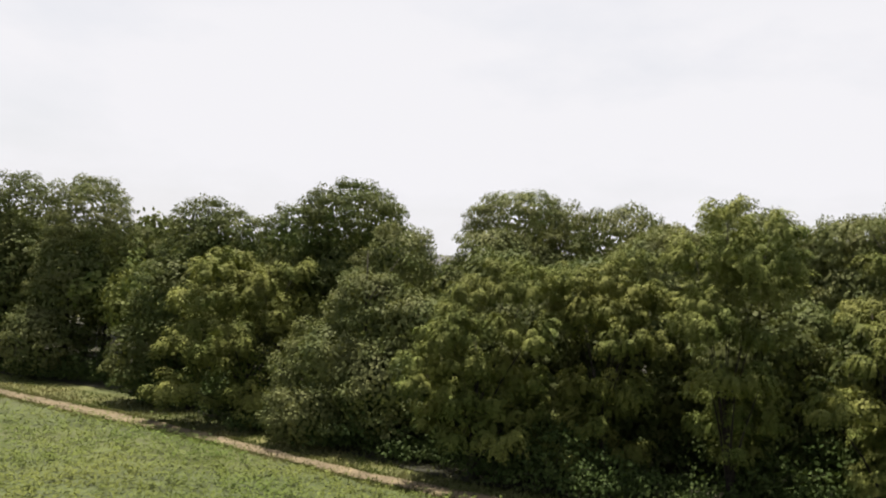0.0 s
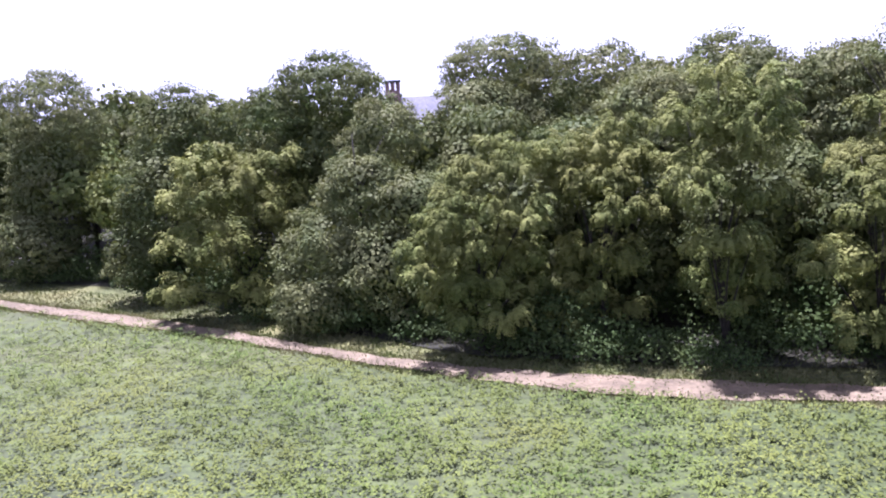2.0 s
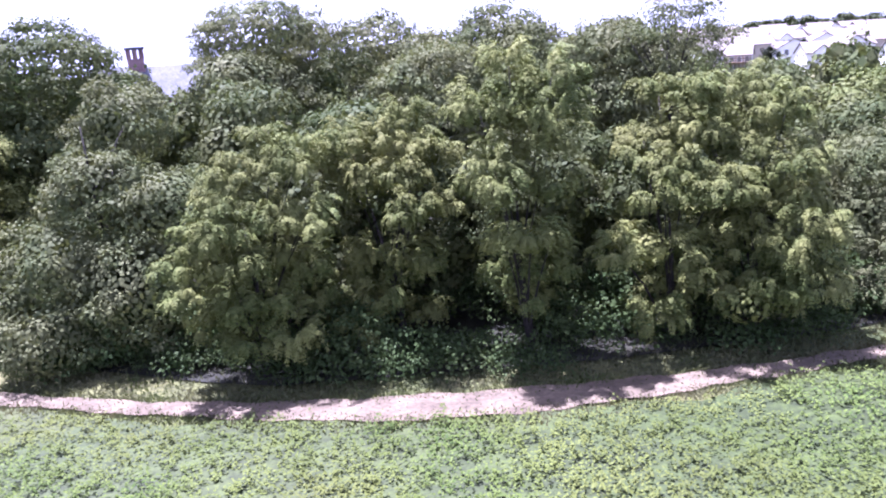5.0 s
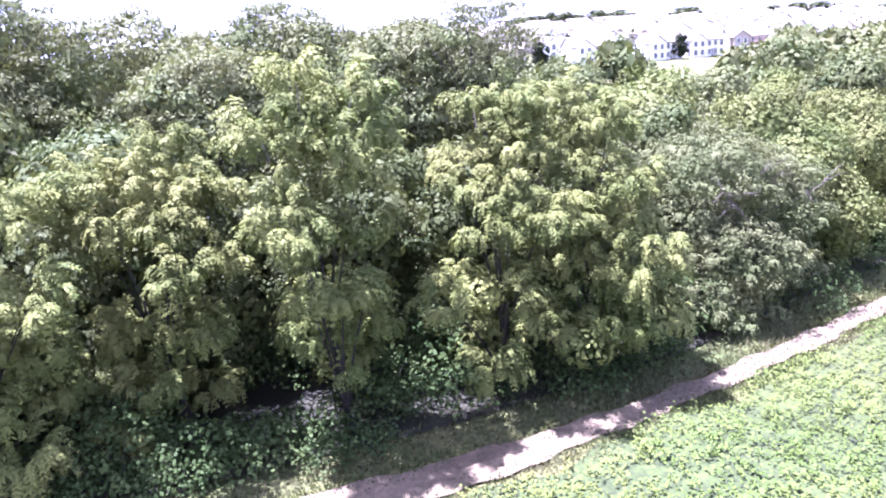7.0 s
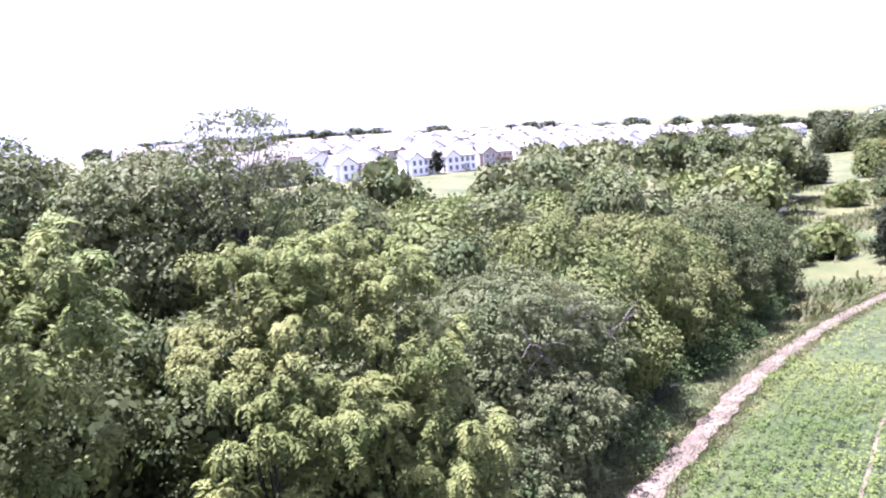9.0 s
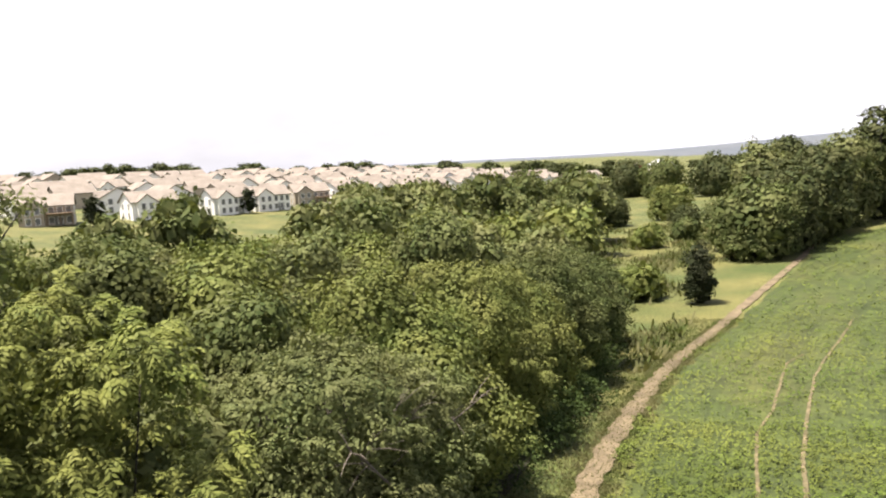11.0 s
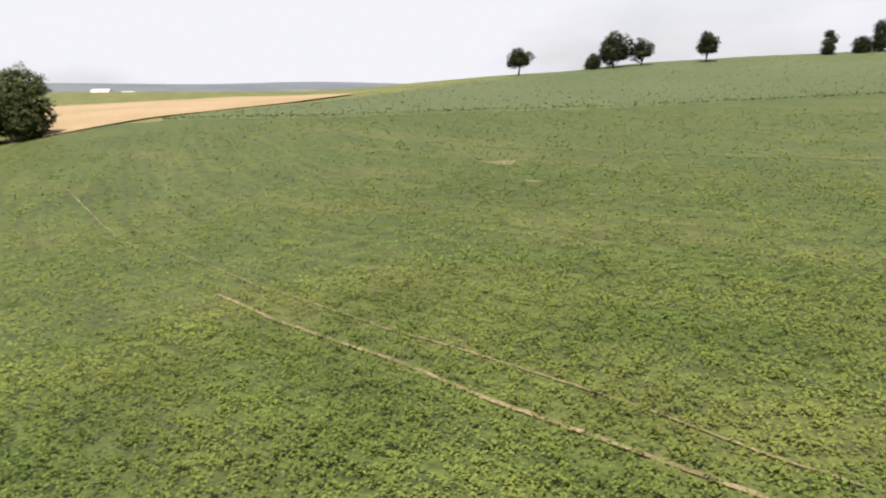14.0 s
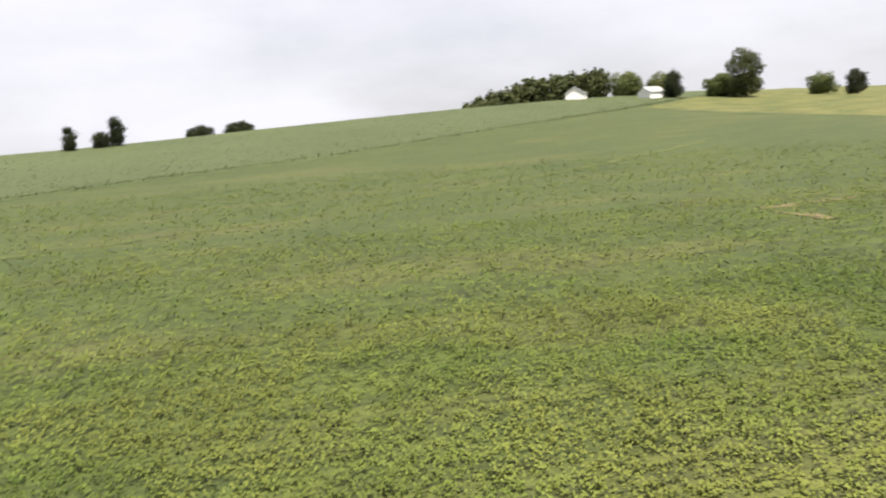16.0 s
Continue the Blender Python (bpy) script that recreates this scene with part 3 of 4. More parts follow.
SNAG = [(0.1, 0.0, 11.2, 1.5, 0.9), (-1.2, 0.3, 10.2, 1.2, 0.7), (1.2, -0.3, 9.9, 1.2, 0.7), (-0.2, -0.5, 9.0, 1.3, 0.7), (-1.0, 0.6, 8.2, 1.0, 0.6), (1.2, 0.3, 7.8, 1.0, 0.5), (0.2, 0.2, 10.2, 1.4, 1.0)]
WAL = "leafy walnut tree with drooping yellow-green fronds"
FRONT = [
    (10.0, 24.1, WALNUT_A, "walnut", WALNUT, 90, 0.98, WAL + ", tall and narrow"), (6.6, 27.0, WALNUT_B, "walnut", WALNUT, 90, 0.98, WAL),
    (1.75, 26.9, WALNUT_C, "walnut", WALNUT, 113, 0.98, WAL + " down to the ground"), (14.4, 22.9, WALNUT_D, "walnut", WALNUT, 86, 0.98, WAL),
    (17.0, 21.7, WALNUT_E, "walnut", WALNUT, 90, 0.98, WAL + " over the path"), (-8.7, 36.3, WALNUT_H, "coarse walnut", WALNUT, 113, 0.98, WAL + ", broad and low"),
    (-2.6, 32.9, GREY_I, "broad", GREYGREEN, 140, 0.62, "grey-green broadleaf shrub tree, partly dry"),
    (24.1, 21.9, FEATHER, "fine", GREYGREEN, 270, 0.45, "feathery grey-green tree with bare twigs on top"),
    (30.4, 22.9, lobed(231, 6.6, 3.3, 0.1, 7), "broad", FRESH, 130, 0.55, "fresh green broadleaf tree by the path"),
    (36.0, 22.7, lobed(232, 7.4, 3.2, 0.1, 7), "fine", FRESH, 140, 0.55, "feathery fresh green tree by the path"),
    (41.0, 22.3, lobed(233, 6.2, 2.8, 0.0, 7), "broad", FRESH, 110, 0.55, "fresh green broadleaf tree by the path"),
    (46.5, 22.3, lobed(234, 7.0, 3.0, 0.0, 7), "broad", DEEP, 130, 0.55, "low dark green tree at the wood's corner"),
    (52.5, 21.9, lobed(235, 7.2, 3.1, 0.0, 7), "broad", DEEP, 130, 0.55, "low dark green tree at the wood's corner"),
    (59.5, 22.4, lobed(236, 6.8, 3.2, 0.0, 7), "broad", DEEP, 120, 0.6, "dark green tree at the wood's corner"),
    (67.0, 24.6, lobed(237, 6.6, 3.3, 0.0, 7), "broad", DEEP, 110, 0.65, "dark green tree at the wood's corner"),
    (-5.0, 40.4, BROAD_J, "tall", DEEP, 230, 0.62, "tall dense broadleaf tree with dark green leaves"),
    (-14.0, 42.5, BROAD_K, "tall", DEEP, 200, 0.62, "dense dark green tree at the wood's edge"),
    (-24.8, 50.4, BROAD_M, "tall", GREYGREEN, 190, 0.66, "tall grey-green tree at the wood's edge"),
    (-31.0, 54.0, BROAD_N, "tall", DEEP, 190, 0.68, "tall dark tree at the wood's edge"),
    (6.3, 50.3, SILVER_O, "tall", GREYGREEN, 190, 0.62, "tall silvery tree rising over the wood"),
    (12.3, 43.4, SILVER_P, "tall", GREYGREEN, 150, 0.6, "tall grey-green tree rising over the wood"),
    (16.5, 37.7, SILVER_Q, "tall", GREYGREEN, 130, 0.55, "slender grey-green tree rising over the wood"),
    (19.0, 32.6, CREST_R, "tall", GREYGREEN, 140, 0.58, "tall grey-green tree rising over the wood"),
    (12.1, 36.8, CREST_S, "tall", GREYGREEN, 140, 0.58, "tall grey-green tree rising over the wood"),
    (12.4, 27.4, lobed(241, 7.2, 2.4, 0.2, 7), "mid", DEEP, 70, 0.6, "dark green tree behind the walnuts"),
    (8.8, 30.2, lobed(242, 7.4, 2.4, 0.2, 7), "mid", DEEP, 70, 0.6, "dark green tree behind the walnuts"),
    (4.6, 30.6, lobed(243, 6.6, 2.4, 0.2, 7), "mid", GREYGREEN, 70, 0.6, "grey-green tree behind the walnuts"),
    (16.0, 26.2, lobed(244, 7.4, 2.2, 0.2, 7), "mid", DEEP, 70, 0.6, "dark green tree behind the walnuts"),
    (20.6, 24.8, lobed(245, 6.6, 2.4, 0.2, 7), "mid", GREYGREEN, 70, 0.6, "grey-green tree behind the walnuts"),
    (0.2, 32.2, lobed(246, 6.0, 2.4, 0.2, 7), "mid", DEEP, 70, 0.6, "dark green tree behind the walnuts"),
    (20.2, 29.6, SNAG, "thin", GREYGREEN, 120, 0.42, "thin-crowned tree with its dark trunk showing"),
]
for i, (x, y, lobes, style, mat, count, gap, label) in enumerate(FRONT):
    tree(100 + i, x, y, lobes, style, mat, count, gap, thick=0.3 if style == "thin" else 0.16, limbs=12 if style == "walnut" else 24, label=label, category="tree", group="trees at the wood's edge")

# bare twigs on top of the feathery tree
TWIG = matte("dead twigs", (0.0825, 0.0690, 0.0585), (0.1275, 0.1087, 0.0938), 3.0, 30.0, 0.3)
feathery = next(o for o in scene.objects if o.parent is None and abs(o.location.x - 24.1) < 0.01 and abs(o.location.y - 21.9) < 0.01)
rng = np.random.default_rng(77)
for k in range(9):
    bm = bmesh.new()
    a, lean = rng.uniform(0, 6.28), rng.uniform(0.5, 1.25)
    foot = Vector((0.3 + rng.normal(0, 0.5), 0.1 + rng.normal(0, 0.5), 3.4))
    d = Vector((math.cos(a) * math.sin(lean), math.sin(a) * math.sin(lean), math.cos(lean) * 0.9))
    side = d.orthogonal().normalized()
    tip = foot + d * rng.uniform(2.4, 3.0)
    tube(bm, [foot, foot.lerp(tip, 0.5) + side * 0.12, tip], [0.035, 0.022, 0.006], 5)
    for j in range(6):
        s0 = foot.lerp(tip, rng.uniform(0.35, 0.9))
        out = (d + Vector(rng.normal(0, 0.7, 3).tolist())).normalized() * rng.uniform(0.5, 1.0)
        tube(bm, [s0, s0 + out * 0.5 + Vector((0, 0, 0.05)), s0 + out], [0.014, 0.01, 0.004], 4)
    part("bare_twig", bm, TWIG, feathery, "grey leafless twig")

# the wood behind: a few kinds, each set out many times
rng = np.random.default_rng(5)
SORTS = [(GREYGREEN, 9.5, 3.2), (DEEP, 9.0, 3.2), (FRESH, 8.4, 3.0), (FRESH, 8.4, 3.1), (DEEP, 10.0, 3.0), (FRESH, 8.8, 2.8)]
NEARBY = []
for i, (mat, h, r) in enumerate(SORTS):
    x, y = [(-13, 46), (28, 33), (30, 29.5), (44, 31), (44, 27), (24, 34)][i]
    NEARBY.append(tree(300 + i, x, y, lobed(310 + i, h, r, 1.0, 9), "mid", mat, 60, gap=0.85, size=1.2, label="broadleaf tree in the wood", group="trees of the wood"))


def edge_y(x):
    """The wood's front edge."""
    return np.interp(x, [-70, -38, -30, -18, -11, -5, 0, 4, 10, 20, 34, 52, 80, 110, 158], [84, 60, 55, 47, 44, 42, 36, 32.5, 30.5, 28.5, 26.0, 24.0, 26.5, 29.5, 35])


def wood_back(x):
    return np.interp(x, [-70, 0, 30, 66, 100, 160], [100, 88, 78, 66, 62, 62])


spots, tries = [(k.location.x, k.location.y) for k in NEARBY] + [(20.8, 30), (19, 32.6), (12.1, 36.8), (5.8, 50.5), (11.8, 43.6), (16.7, 37.6)], 0
while len(spots) < 330 and tries < 14000:
    tries += 1
    x = rng.uniform(-64, 158)
    y = edge_y(x) + 0.3 + (wood_back(x) - edge_y(x)) * rng.uniform(0, 1) ** 1.25
    if (-12 < x < 16 and y > 80) or any((x - a) ** 2 + (y - b) ** 2 < 20.0 for a, b in spots):
        continue
    spots.append((x, y))


def dome(seed, height, radius):
    """A rounded crown: one broad dome with smaller domes over its top and shoulders."""
    rng = np.random.default_rng(seed)
    lobes = [(0, 0, height * 0.6, radius * 0.74, height * 0.3)]
    for i in range(10):
        a, up = i * 2.4 + rng.uniform(-0.4, 0.4), 0.05 + 0.95 * i / 10
        flat = math.sqrt(max(1 - up * up, 0.04))
        r = radius * rng.uniform(0.3, 0.46)
        lobes.append((radius * 0.72 * flat * math.cos(a), radius * 0.72 * flat * math.sin(a), height * (0.56 + 0.3 * up), r, r * rng.uniform(0.75, 1.0)))
    return lobes


deep = [[] for _ in SORTS]
sorts = [[crown_leaves(np.random.default_rng(320 + i), dome(330 + i, h, r * 1.08), k, c, 0.8, 1.3)[0] for k, c in (("deepwood", 48), ("backwood", 48))] for i, (_, h, r) in enumerate(SORTS)]
stems = bmesh.new()
for x, y in spots[12:]:
    which, turn = int(rng.integers(6)), rng.uniform(0, 360)
    s = rng.choice([0.62, 0.78, 0.9, 1.0, 1.12, 1.26]) * rng.uniform(0.94, 1.06) * float(np.interp(x, [18, 30, 100], [1.0, 0.86, 0.92])) * (1.1 if y > edge_y(x) + 12 else 1.0)
    if y > 44 and abs(x - np.interp(y, [9, 96], [5, -2.2])) < 4.5:
        s *= 0.72  # low growth before the brick house
    m = pose(x, y, ground_z(x, y), 0, 0, turn) @ Matrix.Diagonal((s, s, s * rng.uniform(0.95, 1.15), 1))
    if math.hypot(x - 10, y - 12) < 36:
        copy_thing(NEARBY[which], pose(x, y, 0)).matrix_basis = m
    else:
        r = np.array(m)
        deep[which].append(sorts[which][math.hypot(x - 10, y - 12) > 62] @ r[:3, :3].T + r[:3, 3])
        z = ground_z(x, y)
        tube(stems, [Vector((x, y, z - 0.3)), Vector((x + 0.2, y, z + 3)), Vector((x, y + 0.2, z + 7 * s))], [0.2, 0.14, 0.05], 5)
wood = tagged(new("far_wood"), "dense mixed broadleaf wood stretching away", "wood", kind="stuff")
part("trunks", stems, BARK, wood)
for (mat, _, _), some in zip(SORTS, deep):
    put("crowns", quads("crowns", np.concatenate(some), mat), wood)

# undergrowth at the wood's foot
BUSHES = []
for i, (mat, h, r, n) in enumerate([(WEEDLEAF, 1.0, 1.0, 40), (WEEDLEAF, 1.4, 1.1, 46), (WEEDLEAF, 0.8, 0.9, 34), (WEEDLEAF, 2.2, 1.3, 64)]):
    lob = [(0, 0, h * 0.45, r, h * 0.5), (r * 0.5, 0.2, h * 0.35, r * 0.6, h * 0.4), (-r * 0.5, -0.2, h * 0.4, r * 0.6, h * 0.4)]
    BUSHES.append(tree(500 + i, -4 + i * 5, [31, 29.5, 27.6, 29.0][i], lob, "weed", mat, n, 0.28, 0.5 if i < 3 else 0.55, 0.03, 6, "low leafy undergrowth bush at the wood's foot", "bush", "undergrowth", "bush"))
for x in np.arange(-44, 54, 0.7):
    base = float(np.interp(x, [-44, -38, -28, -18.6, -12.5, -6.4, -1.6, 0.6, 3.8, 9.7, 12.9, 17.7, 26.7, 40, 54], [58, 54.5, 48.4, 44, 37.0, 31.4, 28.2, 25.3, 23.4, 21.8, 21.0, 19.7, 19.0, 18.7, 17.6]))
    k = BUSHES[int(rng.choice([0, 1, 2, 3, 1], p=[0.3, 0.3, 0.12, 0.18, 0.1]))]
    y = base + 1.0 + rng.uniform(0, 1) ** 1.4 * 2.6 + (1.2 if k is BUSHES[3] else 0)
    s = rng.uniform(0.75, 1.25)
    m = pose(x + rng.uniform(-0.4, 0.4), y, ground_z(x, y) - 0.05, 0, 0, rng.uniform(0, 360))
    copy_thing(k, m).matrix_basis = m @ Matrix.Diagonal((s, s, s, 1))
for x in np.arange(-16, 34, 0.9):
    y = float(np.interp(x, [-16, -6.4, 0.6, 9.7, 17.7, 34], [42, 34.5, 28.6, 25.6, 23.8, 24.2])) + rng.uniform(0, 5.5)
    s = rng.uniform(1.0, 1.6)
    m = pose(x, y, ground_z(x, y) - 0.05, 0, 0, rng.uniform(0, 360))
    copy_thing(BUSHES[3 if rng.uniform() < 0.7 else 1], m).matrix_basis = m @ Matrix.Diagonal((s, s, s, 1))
for i, (x, y) in enumerate([(-5, 37.8), (-1, 35.4), (3.2, 32.0), (7.0, 32.4), (11.2, 29.8), (14.6, 28.9), (18.2, 27.4), (22.6, 27.2), (27, 26.6)]):
    s = 0.66 + 0.05 * (i % 3)
    m = pose(x, y, ground_z(x, y), 0, 0, 77 * i)
    copy_thing(NEARBY[(1, 0, 4)[i % 3]], m).matrix_basis = m @ Matrix.Diagonal((s, s, s, 1))
lx = np.r_[np.arange(-66, 50, 2.0), np.arange(50, 160, 3.0)]
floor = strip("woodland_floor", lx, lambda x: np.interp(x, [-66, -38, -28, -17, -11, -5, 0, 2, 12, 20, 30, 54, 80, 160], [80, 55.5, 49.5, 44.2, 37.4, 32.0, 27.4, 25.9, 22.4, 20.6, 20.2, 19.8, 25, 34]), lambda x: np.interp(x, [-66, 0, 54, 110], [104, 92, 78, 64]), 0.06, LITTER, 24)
tagged(floor, "leaf-littered woodland floor, darkened for tree shade", "ground", kind="structure")

# tree line beyond the gap, single trees and bushes: x, y, height, radius
FARTREES = [
    (103, 8.5, 8.5, 4.6, DEEP), (109, 5.5, 10, 5.0, HEDGELEAF), (116, 2.0, 11.5, 5.0, HEDGELEAF), (123, -1, 13, 5.2, HEDGELEAF), (131, -5, 14.5, 5, GREYGREEN),
    (136, -11, 18, 4.6, HEDGELEAF), (138, -15, 13.5, 5, HEDGELEAF), (142, -20, 11.5, 4.5, HEDGELEAF), (141, -27.5, 11.5, 4.6, HEDGELEAF), (125, 6, 14.5, 5, GREYGREEN), (135, 2, 15, 5, HEDGELEAF),
    (147, -14, 13.5, 5, HEDGELEAF), (165, 20.5, 6, 4.4, FRESH), (138, 17, 4, 2.3, HEDGELEAF),
    (112, 10, 7, 4, DEEP), (262, 38, 12, 8, HEDGELEAF), (252, 26, 11, 8, DEEP), (154, 31, 6, 3.2, HEDGELEAF), (240, 10, 11, 8, HEDGELEAF), (262, -4, 11, 8, HEDGELEAF), (300, -10, 12, 9, HEDGELEAF),
]
for i, (x, y, h, r, mat) in enumerate(FARTREES):
    tree(400 + i, x, y, lobed(430 + i, h, r * 1.06, -0.4, 9), "far", mat, 150, 0.7, 1.15, 0.3, 10, "dark green field tree in a hedgerow", group="hedgerow trees")
tree(460, 76.6, 14.8, lobed(461, 5.5, 1.4, 0.0, 9), "far", DARKLEAF, 110, 0.35, 0.65, 0.15, 8, "dark narrow evergreen tree beside the path", "tree")
for i, (x, y, h, r, mat) in enumerate([(78.5, 19.9, 2.8, 2.4, FRESH), (75.0, 22.5, 2.6, 2.2, DEEP), (82.5, 21.5, 2.4, 2.0, FRESH), (72.0, 25.0, 2.4, 2.4, DEEP), (126, 17, 3.4, 2.6, DEEP), (118, 22, 3.0, 2.6, FRESH)]):
    tree(470 + i, x, y, lobed(480 + i, h, r, 0.1), "far", mat, 50, 0.4, 0.8, 0.1, 8, "rounded green bush in the rough meadow", "bush", "meadow bushes", "bush")


# ---- the hill crest: lone trees, corn, far wood, farms ----
def toward(azimuth, far, eye=(14.7, 11.0)):
    """A place so many metres away in a compass direction, in degrees clockwise from +y."""
    q = radians(azimuth)
    return eye[0] + far * math.sin(q), eye[1] + far * math.cos(q)


def corn_far(x):
    return np.interp(x, [-300, -110, 0, 80, 130, 165], [-560, -420, -300, -232, -180, -122])


cx = np.r_[np.arange(-220, -40, 6.0), np.arange(-40, 132, 2.0)]
corn = strip("corn_field", cx, corn_far, lambda x: far_edge(x) + 0.3, 0.07 + 0.45 * np.minimum(1, np.linspace(1, 0, 61) * 60), CORN, 60)
tagged(corn, "tall dark green corn field up to the crest", "field", kind="structure")
rng = np.random.default_rng(11)
n = 16000
x = rng.uniform(-150, 131, n)
y = far_edge(x) - 0.6 - rng.uniform(0, 1, n) ** 2.2 * np.minimum(130, far_edge(x) - corn_far(x))
base = np.stack([x, y, land(x, y) + rng.uniform(0.2, 0.5, n)], -1)
a = rng.uniform(0, 2 * np.pi, n)
d = np.stack([np.cos(a), np.sin(a), rng.uniform(0.2, 1.0, n)], -1) * rng.uniform(0.2, 0.4, n)[:, None]
w = np.stack([-np.sin(a), np.cos(a), 0 * a], -1) * 0.09
blades = np.stack([base - w, base + d * 0.6 + w * 0.2 + (0, 0, 0.1), base + d * (1.3, 1.3, 0.8), base + w], 1)
tagged(put("corn_leaves", quads("corn_leaves", blades, CORNLEAF)), "upright corn leaves over the field", "crop", kind="stuff")

LONE = [  # azimuth, metres, height, radius, foot
    (143.2, 216, 6.2, 3.2, 2.6, DARKLEAF), (148.8, 214, 4.0, 2.0, 0.6, DARKLEAF), (150.3, 216, 8.4, 4.4, 2.2, DARKLEAF), (152.4, 217, 6.6, 2.7, 2.6, DARKLEAF),
    (156.9, 219, 7.4, 2.7, 2.6, DARKLEAF), (164.8, 226, 6.6, 1.7, 0.3, DARKLEAF), (167.8, 229, 8.2, 2.1, 0.3, DARKLEAF), (166.8, 228, 4.2, 2.2, 0.3, DARKLEAF),
]
for i, (az, far, h, r, foot, mat) in enumerate(LONE):
    x, y = toward(az, far)
    tree(600 + i, x, y, lobed(620 + i, h * 1.08, r * 1.2, foot, 7), "far", mat, 70, 0.6, 1.0, 0.25, 12, "lone dark field tree on the hill crest", group="crest trees")
EYE16 = (15.3, 7.7)
for i, (az, far, h, r, mat) in enumerate([(173.4, 245, 2.0, 4.5, DARKLEAF), (176.3, 248, 2.0, 5, DARKLEAF), (-150.7, 330, 12, 4.2, DARKLEAF), (-145.8, 335, 21, 8.0, HEDGELEAF), (-147.6, 345, 9, 6, DEEP),
                                          (-138.9, 335, 9.5, 4, DARKLEAF), (-134.6, 335, 9, 4, DEEP), (-132.0, 340, 8, 6, DEEP), (-147.2, 350, 8, 7, DEEP), (-151.5, 345, 9, 7, DEEP), (-141.0, 350, 8, 6, DEEP), (-154.0, 350, 10, 8, DEEP)]):
    x, y = toward(az, far, EYE16)
    tree(640 + i, x, y, lobed(660 + i, h, r, 0.2, 8), "far", mat, 90, 0.8, 1.6 if h > 6 else 1.0, 0.3, 10, "big tree beyond the hill crest", group="trees beyond the crest")
for i, az in enumerate(np.arange(-166, -155.4, 1.0)):
    x, y = toward(az, 345 + 8 * (i % 3), EYE16)
    tree(690 + i, x, y, lobed(710 + i, 5.0 + min(i, 5) * 1.5 + (i % 3) * 1.2, 5.2, 0.2, 6), "distant", HEDGELEAF, 60, 1.0, 1.8, 0.3, 8, "dark tree of a distant copse", group="distant copse")


# ---- buildings ----
def gable(bm, x0, x1, y0, y1, z0, z1, over=0.35, thick=0.22):
    """A pitched roof slab pair with its ridge along x."""
    ym = (y0 + y1) / 2
    for side, ye in ((0, y0 - over), (1, y1 + over)):
        slope = (z1 - z0) / (ym - y0)
        ze = z0 - slope * over
        pts = [(x0 - over, ye, ze), (x1 + over, ye, ze), (x1 + over, ym, z1), (x0 - over, ym, z1)]
        low = [bm.verts.new(p) for p in pts]
        high = [bm.verts.new((p[0], p[1], p[2] + thick)) for p in pts]
        if side:
            low.reverse(), high.reverse()
        bm.faces.new(low[::-1])
        bm.faces.new(high)
        for k in range(4):
            bm.faces.new((low[k], low[(k + 1) % 4], high[(k + 1) % 4], high[k]))


def gabled_walls(bm, x0, x1, y0, y1, z0, z1, peak):
    """A closed box whose two x ends run up into gables."""
    ym = (y0 + y1) / 2
    one, two = ([bm.verts.new(p) for p in ((x, y0, z0), (x, y1, z0), (x, y1, z1), (x, ym, peak), (x, y0, z1))] for x in (x0, x1))
    bm.faces.new(one[::-1])
    bm.faces.new(two)
    for k in range(5):
        bm.faces.new((one[k], one[(k + 1) % 5], two[(k + 1) % 5], two[k]))


def window(parent, x, y, z, w, h, along, out):
    """A framed window on a wall that runs along x or y; out: the wall's outward sign."""
    def slab(bm, du0, du1, dz0, dz1, o0, o1):
        o0, o1 = sorted((o0 * out, o1 * out))
        if along == "x":
            box(bm, x + du0, x + du1, y + o0, y + o1, z + dz0, z + dz1)
        else:
            box(bm, x + o0, x + o1, y + du0, y + du1, z + dz0, z + dz1)
    bm = bmesh.new()
    f = 0.1
    for du0, du1, dz0, dz1 in ((-w / 2 - f, w / 2 + f, h / 2, h / 2 + f), (-w / 2 - f, w / 2 + f, -h / 2 - f, -h / 2), (-w / 2 - f, -w / 2, -h / 2, h / 2), (w / 2, w / 2 + f, -h / 2, h / 2)):
        slab(bm, du0, du1, dz0, dz1, -0.02, 0.09)
    win = part("window", bm, SIDING, parent)
    bm = bmesh.new()
    slab(bm, -w / 2, w / 2, -h / 2, h / 2, -0.02, 0.03)
    part("pane", bm, GLASS, win)


